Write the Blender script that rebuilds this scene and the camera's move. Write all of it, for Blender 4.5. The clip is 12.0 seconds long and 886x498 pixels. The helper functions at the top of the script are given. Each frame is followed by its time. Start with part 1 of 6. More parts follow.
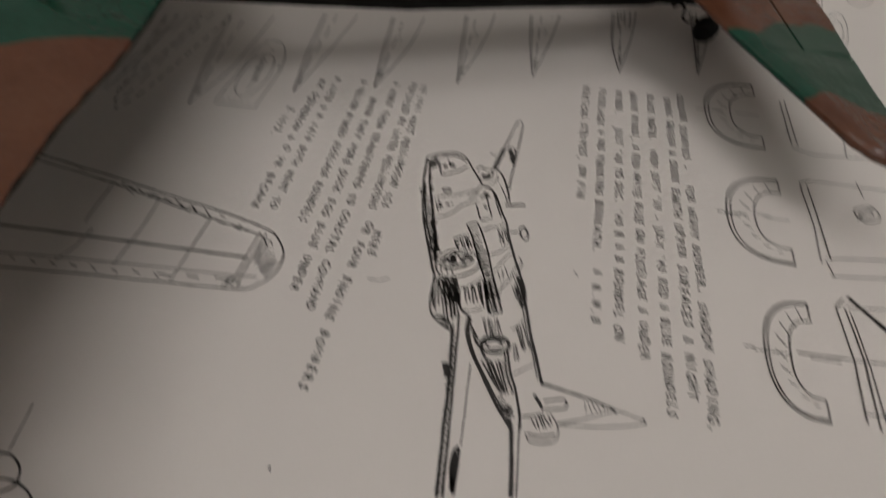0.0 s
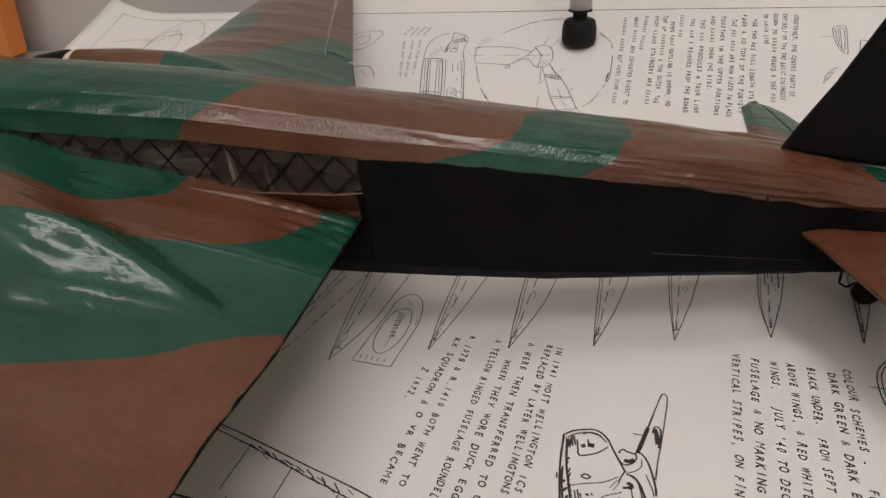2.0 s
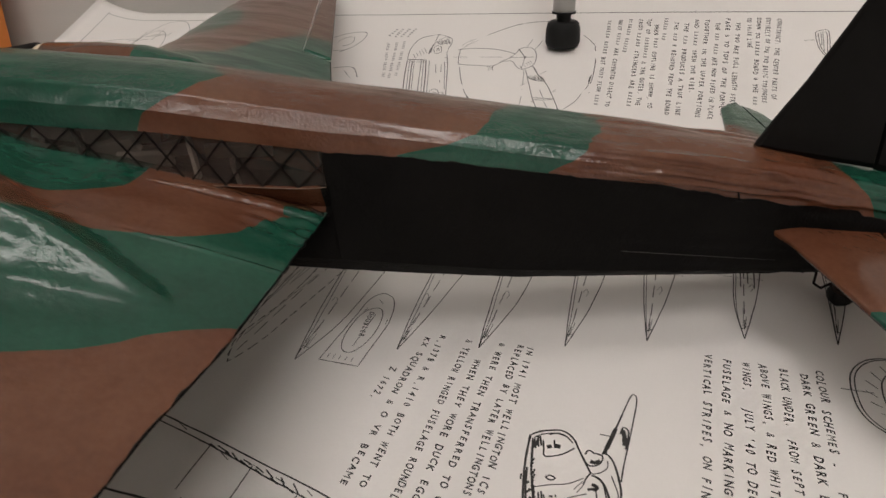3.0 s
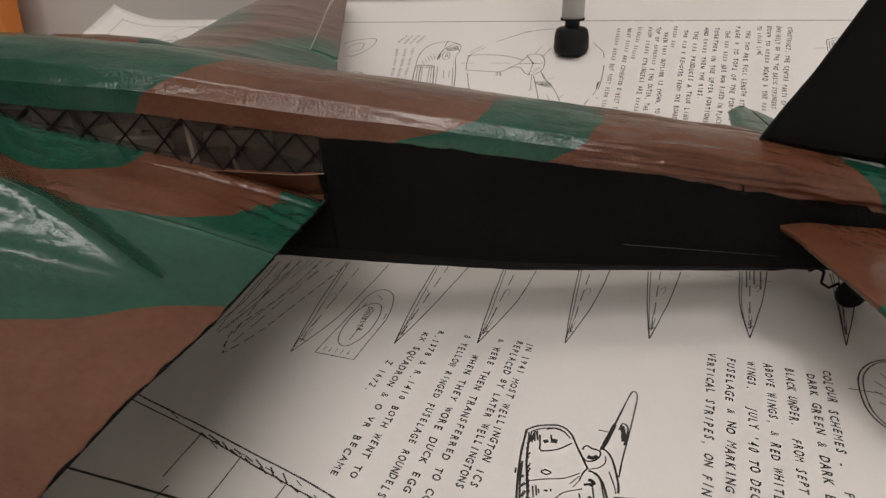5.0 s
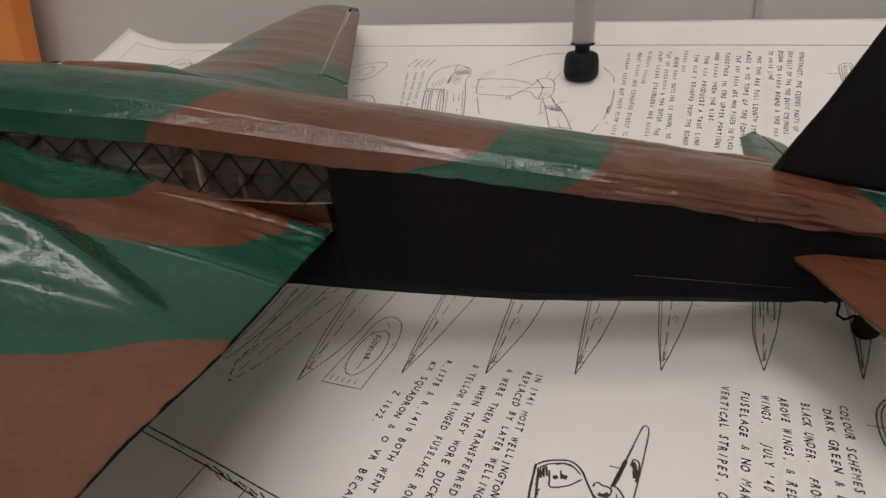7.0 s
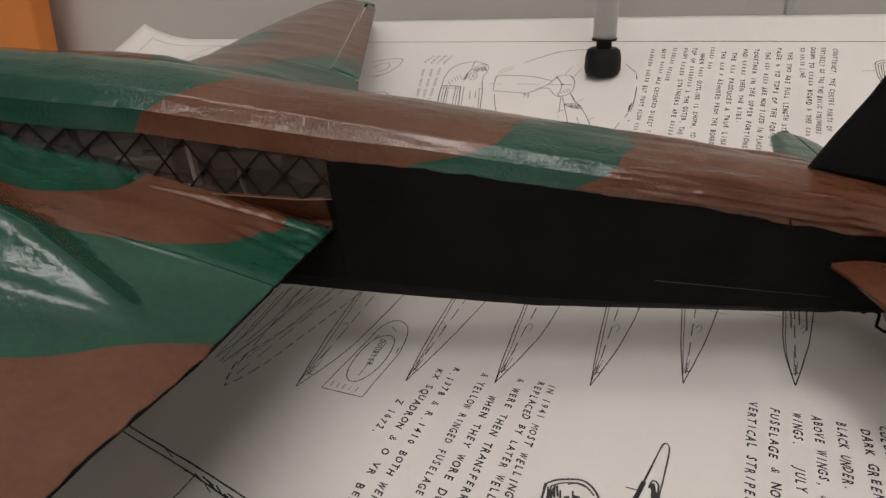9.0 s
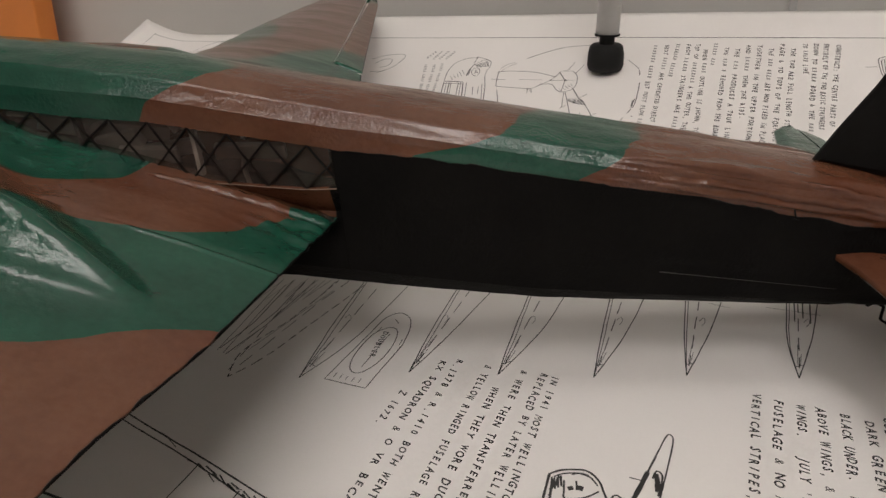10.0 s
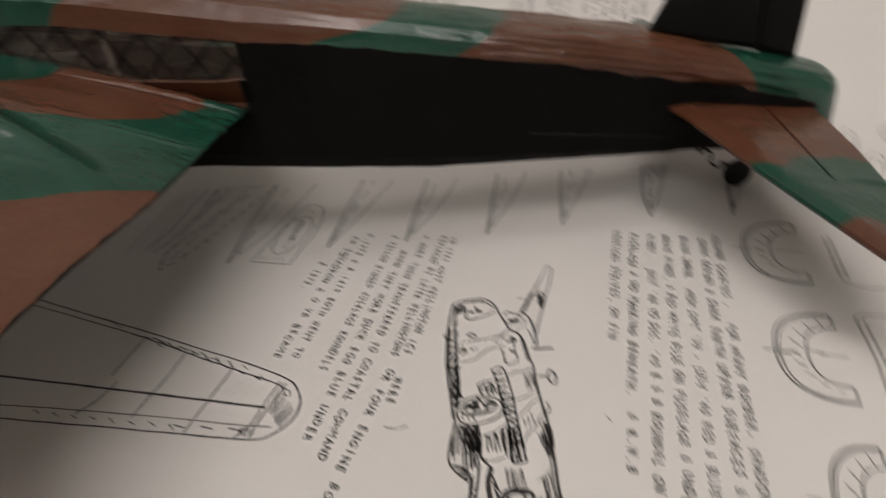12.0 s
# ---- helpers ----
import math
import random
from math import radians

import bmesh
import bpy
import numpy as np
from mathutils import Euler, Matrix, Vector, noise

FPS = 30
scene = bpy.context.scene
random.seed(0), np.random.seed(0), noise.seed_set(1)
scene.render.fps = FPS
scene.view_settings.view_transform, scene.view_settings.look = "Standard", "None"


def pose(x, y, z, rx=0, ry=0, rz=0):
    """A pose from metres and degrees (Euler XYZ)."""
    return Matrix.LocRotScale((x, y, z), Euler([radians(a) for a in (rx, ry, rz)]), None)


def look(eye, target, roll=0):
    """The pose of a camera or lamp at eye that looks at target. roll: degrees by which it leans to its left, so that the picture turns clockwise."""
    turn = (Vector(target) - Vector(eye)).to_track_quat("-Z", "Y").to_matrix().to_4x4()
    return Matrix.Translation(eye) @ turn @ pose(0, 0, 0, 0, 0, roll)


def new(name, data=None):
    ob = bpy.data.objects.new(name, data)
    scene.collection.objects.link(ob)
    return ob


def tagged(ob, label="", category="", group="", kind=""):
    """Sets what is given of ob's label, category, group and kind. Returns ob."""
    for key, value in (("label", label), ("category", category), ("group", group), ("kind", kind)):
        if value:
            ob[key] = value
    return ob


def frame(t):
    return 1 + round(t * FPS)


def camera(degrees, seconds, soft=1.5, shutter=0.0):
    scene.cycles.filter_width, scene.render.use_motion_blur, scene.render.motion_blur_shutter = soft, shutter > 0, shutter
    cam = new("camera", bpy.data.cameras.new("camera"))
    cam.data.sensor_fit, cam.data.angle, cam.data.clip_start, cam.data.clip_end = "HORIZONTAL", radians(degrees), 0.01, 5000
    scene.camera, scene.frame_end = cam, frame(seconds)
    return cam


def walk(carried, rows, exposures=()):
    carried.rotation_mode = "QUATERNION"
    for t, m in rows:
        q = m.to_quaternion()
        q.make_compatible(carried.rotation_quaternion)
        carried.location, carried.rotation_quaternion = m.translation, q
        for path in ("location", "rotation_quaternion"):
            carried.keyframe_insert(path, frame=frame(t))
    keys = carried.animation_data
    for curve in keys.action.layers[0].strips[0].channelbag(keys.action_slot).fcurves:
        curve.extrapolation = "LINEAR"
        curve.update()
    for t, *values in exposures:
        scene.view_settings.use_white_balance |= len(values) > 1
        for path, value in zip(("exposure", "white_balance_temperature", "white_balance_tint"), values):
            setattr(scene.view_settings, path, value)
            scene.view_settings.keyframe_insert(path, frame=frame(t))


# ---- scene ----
cam = camera(66.5, 12.0, shutter=0.7)
PATH = [
    (0, (0.05, -0.28, 0.19), (-0.215, 1.038, -1.291), -0.1),
    (0.5, (0.045, -0.273, 0.196), (-0.368, 1.189, -1.104), -1.8),
    (1, (0.048, -0.27, 0.202), (-0.504, 1.255, -0.969), -3.9),
    (1.5, (0.047, -0.258, 0.207), (-0.571, 1.297, -0.887), -6.2),
    (2, (0.039, -0.254, 0.213), (-0.644, 1.309, -0.83), -6.2),
    (2.5, (0.043, -0.258, 0.213), (-0.648, 1.307, -0.823), -6.3),
    (3, (0.049, -0.248, 0.205), (-0.624, 1.332, -0.82), -5.5),
    (3.5, (0.052, -0.249, 0.197), (-0.652, 1.328, -0.811), -5.1),
    (5.5, (0.054, -0.248, 0.192), (-0.656, 1.354, -0.772), -5.0),
    (6, (0.053, -0.247, 0.194), (-0.656, 1.362, -0.758), -5.1),
    (6.5, (0.054, -0.246, 0.195), (-0.654, 1.371, -0.745), -5.4),
    (7, (0.053, -0.244, 0.195), (-0.69, 1.366, -0.73), -5.1),
    (9, (0.051, -0.228, 0.186), (-0.746, 1.362, -0.73), -5.2),
    (9.5, (0.051, -0.229, 0.185), (-0.753, 1.358, -0.73), -5.0),
    (10, (0.05, -0.23, 0.183), (-0.747, 1.358, -0.734), -5.0),
    (10.5, (0.05, -0.23, 0.186), (-0.74, 1.357, -0.741), -5.0),
    (11, (0.051, -0.233, 0.186), (-0.717, 1.358, -0.752), -4.1),
    (11.5, (0.068, -0.258, 0.181), (-0.692, 1.32, -0.784), -3.9),
    (12, (0.068, -0.279, 0.175), (-0.453, 1.324, -0.900), -6.0),
]
walk(cam, [(t, look(eye, target, roll)) for t, eye, target, roll in PATH],
     exposures=[(0, -0.77), (0.5, -0.50), (1.0, -0.20), (1.5, -0.05), (2.0, 0.02), (11.0, 0.02), (11.5, 0.03), (12.0, -0.18)])

# ---------------------------------------------------------------- light
# Room light: a square ceiling panel and two long ones, bounced by the walls.
world = bpy.data.worlds.new("room_world")
scene.world = world
world.use_nodes = True
world.node_tree.nodes["Background"].inputs[0].default_value = (0.9, 0.92, 1.0, 1)
world.node_tree.nodes["Background"].inputs[1].default_value = 0.0
# three panels: centre, half length and half width; the third is added fill
LAMPS = [((0.95, -1.15, 2.46), 0.51, 0.51), ((-0.30, 0.02, 2.46), 0.60, 0.17), ((0.20, -2.75, 2.46), 0.60, 0.48)]
LAMP_POWER = 7.9


# ---------------------------------------------------------------- materials
def material(name, colour, rough=0.6, metal=0.0, scale=40.0, vary=0.12, bump=0.15, fine=400.0, coat=0.0, spec=0.5):
    """A painted or plain surface with coarse stains, fine grain and relief."""
    m = bpy.data.materials.new(name)
    m.use_nodes = True
    nt = m.node_tree
    b = nt.nodes["Principled BSDF"]
    b.inputs["Roughness"].default_value = rough
    b.inputs["Metallic"].default_value = metal
    b.inputs["Coat Weight"].default_value = coat
    b.inputs["Coat Roughness"].default_value = 0.12
    b.inputs["Specular IOR Level"].default_value = spec
    co = nt.nodes.new("ShaderNodeTexCoord")
    n1 = nt.nodes.new("ShaderNodeTexNoise")
    n1.inputs["Scale"].default_value, n1.inputs["Detail"].default_value = scale, 6
    n2 = nt.nodes.new("ShaderNodeTexNoise")
    n2.inputs["Scale"].default_value, n2.inputs["Detail"].default_value = fine, 3
    nt.links.new(co.outputs["Object"], n1.inputs["Vector"])
    nt.links.new(co.outputs["Object"], n2.inputs["Vector"])
    mix = nt.nodes.new("ShaderNodeMix")
    mix.data_type = "RGBA"
    dark = tuple(c * (1 - vary) for c in colour)
    light = tuple(min(1, c * (1 + vary)) for c in colour)
    mix.inputs[6].default_value, mix.inputs[7].default_value = (*dark, 1), (*light, 1)
    add = nt.nodes.new("ShaderNodeMath")
    add.operation = "MULTIPLY_ADD"
    add.inputs[1].default_value = 0.35
    nt.links.new(n2.outputs["Fac"], add.inputs[0])
    nt.links.new(n1.outputs["Fac"], add.inputs[2])
    ramp = nt.nodes.new("ShaderNodeMapRange")
    ramp.inputs[1].default_value, ramp.inputs[2].default_value = 0.45, 0.9
    nt.links.new(add.outputs[0], ramp.inputs[0])
    nt.links.new(ramp.outputs[0], mix.inputs[0])
    nt.links.new(mix.outputs[2], b.inputs["Base Color"])
    if bump:
        bp = nt.nodes.new("ShaderNodeBump")
        bp.inputs["Strength"].default_value, bp.inputs["Distance"].default_value = bump, 0.0006
        nt.links.new(add.outputs[0], bp.inputs["Height"])
        nt.links.new(bp.outputs["Normal"], b.inputs["Normal"])
    return m


GREEN, BROWN, BLACK = (0.022, 0.125, 0.078), (0.26, 0.095, 0.052), (0.009, 0.009, 0.009)


def camouflage(name, wrinkle=0.5, rough=0.17, crack=0.50, calm=0.12, grain=750):
    """Glossy brushed paint on tissue with uneven coats. The 'camo' attribute says where green (above 0.5) and brown lie, 'dark' where black lies."""
    m = material(name, BROWN, rough, 0, 30, 0.18, 0.0)
    nt = m.node_tree
    b = nt.nodes["Principled BSDF"]
    co = next(n for n in nt.nodes if n.type == "TEX_COORD")
    noise_nodes = [n for n in nt.nodes if n.type == "TEX_NOISE"]
    brown = next(n for n in nt.nodes if n.type == "MIX")
    fac = next(n for n in nt.nodes if n.type == "MAP_RANGE")
    brown.inputs[6].default_value = (0.090, 0.0300, 0.0155, 1)
    brown.inputs[7].default_value = (0.132, 0.0555, 0.0300, 1)
    green = nt.nodes.new("ShaderNodeMix")
    green.data_type = "RGBA"
    green.inputs[6].default_value, green.inputs[7].default_value = (0.0048, 0.046, 0.028, 1), (0.0140, 0.077, 0.048, 1)
    nt.links.new(fac.outputs[0], green.inputs[0])
    black = nt.nodes.new("ShaderNodeMix")
    black.data_type = "RGBA"
    black.inputs[6].default_value, black.inputs[7].default_value = (0.0038, 0.0035, 0.0033, 1), (0.0074, 0.0067, 0.0062, 1)
    nt.links.new(fac.outputs[0], black.inputs[0])

    def edge(attr, lo, hi, wob):
        a = nt.nodes.new("ShaderNodeAttribute")
        a.attribute_name = attr
        w = nt.nodes.new("ShaderNodeTexNoise")
        w.inputs["Scale"].default_value, w.inputs["Detail"].default_value = 160, 3
        nt.links.new(co.outputs["Object"], w.inputs["Vector"])
        s = nt.nodes.new("ShaderNodeMath")
        s.operation = "MULTIPLY_ADD"
        s.inputs[1].default_value = wob
        nt.links.new(w.outputs["Fac"], s.inputs[0])
        nt.links.new(a.outputs["Fac"], s.inputs[2])
        r = nt.nodes.new("ShaderNodeMapRange")
        r.inputs[1].default_value, r.inputs[2].default_value = lo + wob / 2, hi + wob / 2
        nt.links.new(s.outputs[0], r.inputs[0])
        return r.outputs[0]

    m1 = nt.nodes.new("ShaderNodeMix")
    m1.data_type = "RGBA"
    nt.links.new(edge("camo", 0.49, 0.51, 0.08), m1.inputs[0])
    nt.links.new(brown.outputs[2], m1.inputs[6])
    nt.links.new(green.outputs[2], m1.inputs[7])
    m2 = nt.nodes.new("ShaderNodeMix")
    m2.data_type = "RGBA"
    dark_fac = edge("dark", 0.49, 0.51, 0.05)
    nt.links.new(dark_fac, m2.inputs[0])
    nt.links.new(m1.outputs[2], m2.inputs[6])
    nt.links.new(black.outputs[2], m2.inputs[7])
    nt.links.new(m2.outputs[2], b.inputs["Base Color"])
    # black is satin, camouflage glossy
    rr = nt.nodes.new("ShaderNodeMapRange")
    rr.inputs[3].default_value, rr.inputs[4].default_value = rough, 0.5
    nt.links.new(dark_fac, rr.inputs[0])
    nt.links.new(rr.outputs[0], b.inputs["Roughness"])
    sp = nt.nodes.new("ShaderNodeMapRange")
    sp.inputs[3].default_value, sp.inputs[4].default_value = 0.5, 0.06
    nt.links.new(dark_fac, sp.inputs[0])
    nt.links.new(sp.outputs[0], b.inputs["Specular IOR Level"])
    # brush streaks and tissue creases along the body
    mp = nt.nodes.new("ShaderNodeMapping")
    mp.inputs["Scale"].default_value = (0.25, 1.0, 1.0)
    nt.links.new(co.outputs["Object"], mp.inputs["Vector"])
    w1 = nt.nodes.new("ShaderNodeTexNoise")
    w1.inputs["Scale"].default_value, w1.inputs["Detail"].default_value, w1.inputs["Roughness"].default_value = 420, 5, 0.6
    w2 = nt.nodes.new("ShaderNodeTexNoise")
    w2.inputs["Scale"].default_value, w2.inputs["Detail"].default_value = 55, 2
    nt.links.new(mp.outputs[0], w1.inputs["Vector"])
    nt.links.new(mp.outputs[0], w2.inputs["Vector"])
    s = nt.nodes.new("ShaderNodeMath")
    s.operation = "MULTIPLY_ADD"
    s.inputs[1].default_value = 0.10
    nt.links.new(w1.outputs["Fac"], s.inputs[0])
    nt.links.new(w2.outputs["Fac"], s.inputs[2])
    w3 = nt.nodes.new("ShaderNodeTexNoise")
    w3.inputs["Scale"].default_value, w3.inputs["Detail"].default_value = grain, 3
    nt.links.new(co.outputs["Object"], w3.inputs["Vector"])
    s3 = nt.nodes.new("ShaderNodeMath")
    s3.operation = "MULTIPLY_ADD"
    s3.inputs[1].default_value = crack
    w4 = nt.nodes.new("ShaderNodeTexNoise")
    w4.inputs["Scale"].default_value, w4.inputs["Detail"].default_value = 38, 3
    nt.links.new(co.outputs["Object"], w4.inputs["Vector"])
    patchy = nt.nodes.new("ShaderNodeMapRange")
    patchy.inputs[1].default_value, patchy.inputs[2].default_value = 0.45, 0.60
    patchy.inputs[3].default_value, patchy.inputs[4].default_value = calm, 1.0
    nt.links.new(w4.outputs["Fac"], patchy.inputs[0])
    crackle = nt.nodes.new("ShaderNodeMath")
    crackle.operation = "MULTIPLY"
    nt.links.new(w3.outputs["Fac"], crackle.inputs[0])
    nt.links.new(patchy.outputs[0], crackle.inputs[1])
    nt.links.new(crackle.outputs[0], s3.inputs[0])
    nt.links.new(s.outputs[0], s3.inputs[2])
    s = s3
    bp = nt.nodes.new("ShaderNodeBump")
    bp.inputs["Strength"].default_value, bp.inputs["Distance"].default_value = wrinkle, 0.0016
    nt.links.new(s.outputs[0], bp.inputs["Height"])
    nt.links.new(bp.outputs["Normal"], b.inputs["Normal"])
    return m


M_CAMO = camouflage("camouflage_paint", crack=0.50, calm=0.28)
M_WING = camouflage("wing_camouflage_paint", wrinkle=0.45, rough=0.18, crack=0.42, calm=0.15, grain=300)
M_BLACK = material("matt_black_paint", (0.0068, 0.0063, 0.006), 0.55, 0, 30, 0.3, 0.3, spec=0.09)
# paler than the black sides, for the crease line
M_CREASE = material("paler_black_paint", (0.075, 0.07, 0.066), 0.6, 0, 60, 0.3, 0)
M_INK = material("black_ink", (0.035, 0.033, 0.032), 0.7, 0, 60, 0.3, 0)
M_SMUDGE = material("pencil_smudge", (0.42, 0.40, 0.385), 0.7, 0, 60, 0.3, 0)
# a lighter black than M_INK, for the far notes
M_FAR = material("lighter_black_ink", (0.085, 0.08, 0.078), 0.7, 0, 60, 0.3, 0)
M_WORN = material("rubbed_grey_ink", (0.30, 0.29, 0.28), 0.7, 0, 420, 0.5, 0)
M_PENCIL = material("grey_pencil", (0.16, 0.155, 0.15), 0.7, 0, 60, 0.3, 0)
M_PAPER = material("plan_paper", (0.78, 0.752, 0.725), 0.75, 0, 9, 0.025, 0.05, 900, spec=0.2)
M_WALL = material("wall_paint", (0.66, 0.64, 0.61), 0.7, 0, 3, 0.04, 0.05)
M_BACK = material("back_wall_paint", (0.72, 0.70, 0.67), 0.7, 0, 3, 0.05, 0.05)
# unseen closing wall, made dark so the model's glossy near side reflects little
M_SOUTH = material("dark_unseen_wall", (0.20, 0.185, 0.165), 0.7, 0, 3, 0.1, 0.05)
M_TABLE = material("table_top", (0.45, 0.42, 0.38), 0.5, 0, 5, 0.1, 0.05)
M_FLOOR = material("floor_vinyl", (0.50, 0.48, 0.45), 0.5, 0, 4, 0.1, 0.05)
M_CEIL = material("ceiling_paint", (0.88, 0.86, 0.84), 0.8, 0, 3, 0.03, 0.05)
M_WOOD = material("balsa_wood", (0.62, 0.50, 0.36), 0.6, 0, 50, 0.15, 0.2)
# darker, greyer balsa for one frame and the braces inside the body
M_GREY_BALSA = material("grey_balsa", (0.30, 0.26, 0.22), 0.7, 0, 60, 0.25, 0.2)
M_STICK = material("dark_stained_strip", (0.010, 0.007, 0.006), 0.7, 0, 90, 0.3, 0.2, spec=0.08)
M_RUBBER = material("black_rubber", (0.010, 0.010, 0.010), 0.6, 0, 60, 0.2, 0.15, spec=0.2)
M_TUBE = material("light_grey_tube", (0.56, 0.555, 0.54), 0.35, 0.0, 20, 0.04, 0.05)
M_ORANGE = material("orange_plastic", (0.80, 0.26, 0.055), 0.5, 0, 12, 0.08, 0.1)
M_TAN = material("tan_strip", (0.21, 0.14, 0.10), 0.6, 0, 50, 0.2, 0.2)
M_CREAM = material("cream_card_ring", (0.7, 0.6, 0.46), 0.6, 0, 50, 0.1, 0.1)

M_FILM = bpy.data.materials.new("clear_film")
M_FILM.use_nodes = True
_nt = M_FILM.node_tree
_nt.nodes.remove(_nt.nodes["Principled BSDF"])
_tr, _gl, _fr, _mx = (_nt.nodes.new("ShaderNodeBsdfTransparent"), _nt.nodes.new("ShaderNodeBsdfGlossy"),
                      _nt.nodes.new("ShaderNodeFresnel"), _nt.nodes.new("ShaderNodeMixShader"))
_tr.inputs[0].default_value = (0.70, 0.68, 0.66, 1)
_gl.inputs["Roughness"].default_value = 0.22
_fr.inputs["IOR"].default_value = 1.5
_nt.links.new(_fr.outputs[0], _mx.inputs[0])
_df, _m0 = _nt.nodes.new("ShaderNodeBsdfDiffuse"), _nt.nodes.new("ShaderNodeMixShader")
_df.inputs[0].default_value = (0.42, 0.32, 0.27, 1)
_m0.inputs[0].default_value = 0.10
_nt.links.new(_tr.outputs[0], _m0.inputs[1])
_nt.links.new(_df.outputs[0], _m0.inputs[2])
_nt.links.new(_m0.outputs[0], _mx.inputs[1])
_nt.links.new(_gl.outputs[0], _mx.inputs[2])
_nt.links.new(_mx.outputs[0], _nt.nodes["Material Output"].inputs[0])

M_GLOW = bpy.data.materials.new("lamp_diffuser")
M_GLOW.use_nodes = True
_b = M_GLOW.node_tree.nodes["Principled BSDF"]
_b.inputs["Base Color"].default_value = (0.9, 0.9, 0.88, 1)
_b.inputs["Emission Color"].default_value = (1.0, 0.936, 0.895, 1)
_b.inputs["Emission Strength"].default_value = LAMP_POWER


# ---------------------------------------------------------------- building helpers
def mesh_of(name, bm, mats, smooth=False):
    bmesh.ops.recalc_face_normals(bm, faces=bm.faces)
    me = bpy.data.meshes.new(name)
    bm.to_mesh(me)
    bm.free()
    for m in (mats if isinstance(mats, (list, tuple)) else [mats]):
        me.materials.append(m)
    if smooth:
        for p in me.polygons:
            p.use_smooth = True
    return me


def part(name, bm, mats, parent=None, label="", smooth=False):
    """One mesh object, under its thing or part if one is given."""
    ob = new(name, mesh_of(name, bm, mats, smooth))
    if parent is not None:
        ob.parent = parent
    if label:
        tagged(ob, label)
    return ob


def thing(name, label, category, m=None, group="", kind=""):
    ob = new(name)
    ob.empty_display_size = 0.02
    if m is not None:
        ob.matrix_world = m
    return tagged(ob, label, category, group, kind)


def box(bm, x0, x1, y0, y1, z0, z1, bevel=0.0):
    vs = [bm.verts.new((x, y, z)) for x in (x0, x1) for y in (y0, y1) for z in (z0, z1)]
    fs = []
    for q in ((0, 1, 3, 2), (4, 6, 7, 5), (0, 4, 5, 1), (2, 3, 7, 6), (0, 2, 6, 4), (1, 5, 7, 3)):
        fs.append(bm.faces.new([vs[i] for i in q]))
    if bevel:
        es = list({e for f in fs for e in f.edges})
        bmesh.ops.bevel(bm, geom=es, offset=bevel, segments=2, affect="EDGES", profile=0.5)
    return bm


def boxed(*a, bevel=0.0):
    return box(bmesh.new(), *a, bevel=bevel)


def loft(bm, rings, closed=True, cap0=True, cap1=True, skip=None):
    """Quads between rings of points. skip(i, j): leave the face out."""
    vr = [[bm.verts.new(p) for p in r] for r in rings]
    n = len(rings[0])
    for i in range(len(vr) - 1):
        for j in range(n if closed else n - 1):
            if skip and skip(i, j):
                continue
            k = (j + 1) % n
            bm.faces.new((vr[i][j], vr[i][k], vr[i + 1][k], vr[i + 1][j]))
    if closed and cap0:
        bm.faces.new(vr[0][::-1])
    if closed and cap1:
        bm.faces.new(vr[-1])
    return vr


def rod(bm, a, b, r0, r1=None, n=8):
    """A round bar from a to b."""
    a, b = Vector(a), Vector(b)
    r1 = r0 if r1 is None else r1
    q = (b - a).to_track_quat("Z", "Y")
    rings = []
    for p, r in ((a, r0), (b, r1)):
        rings.append([p + q @ Vector((r * math.cos(t), r * math.sin(t), 0)) for t in [2 * math.pi * i / n for i in range(n)]])
    loft(bm, rings)
    return bm


def turned(bm, profile, n=32, axis="Z", centre=(0, 0, 0)):
    """A body of revolution from (distance along the axis, radius) pairs."""
    rings = []
    for h, r in profile:
        ring = []
        for i in range(n):
            t = 2 * math.pi * i / n
            p = Vector((r * math.cos(t), r * math.sin(t), h))
            if axis == "X":
                p = Vector((h, r * math.cos(t), r * math.sin(t)))
            elif axis == "Y":
                p = Vector((r * math.cos(t), h, r * math.sin(t)))
            ring.append(p + Vector(centre))
        rings.append(ring)
    loft(bm, rings)
    return bm


def table(pairs, x):
    """Value at x by straight lines between (x, value) pairs."""
    return float(np.interp(x, [p[0] for p in pairs], [p[1] for p in pairs]))


def paint(ob, camo, dark=None):
    """Writes where the camouflage colours lie into the mesh: two values a vertex."""
    me = ob.data
    a = me.attributes.new("camo", "FLOAT", "POINT")
    d = me.attributes.new("dark", "FLOAT", "POINT")
    for v in me.vertices:
        a.data[v.index].value = 0.5 + camo(v.co) * 60.0
        d.data[v.index].value = 0.5 + (dark(v.co) * 60.0 if dark else -1.0)
    return ob


# ---------------------------------------------------------------- room
ROOM = dict(x0=-2.2, x1=2.4, y0=-3.6, y1=0.475, z0=-0.76, z1=2.54)


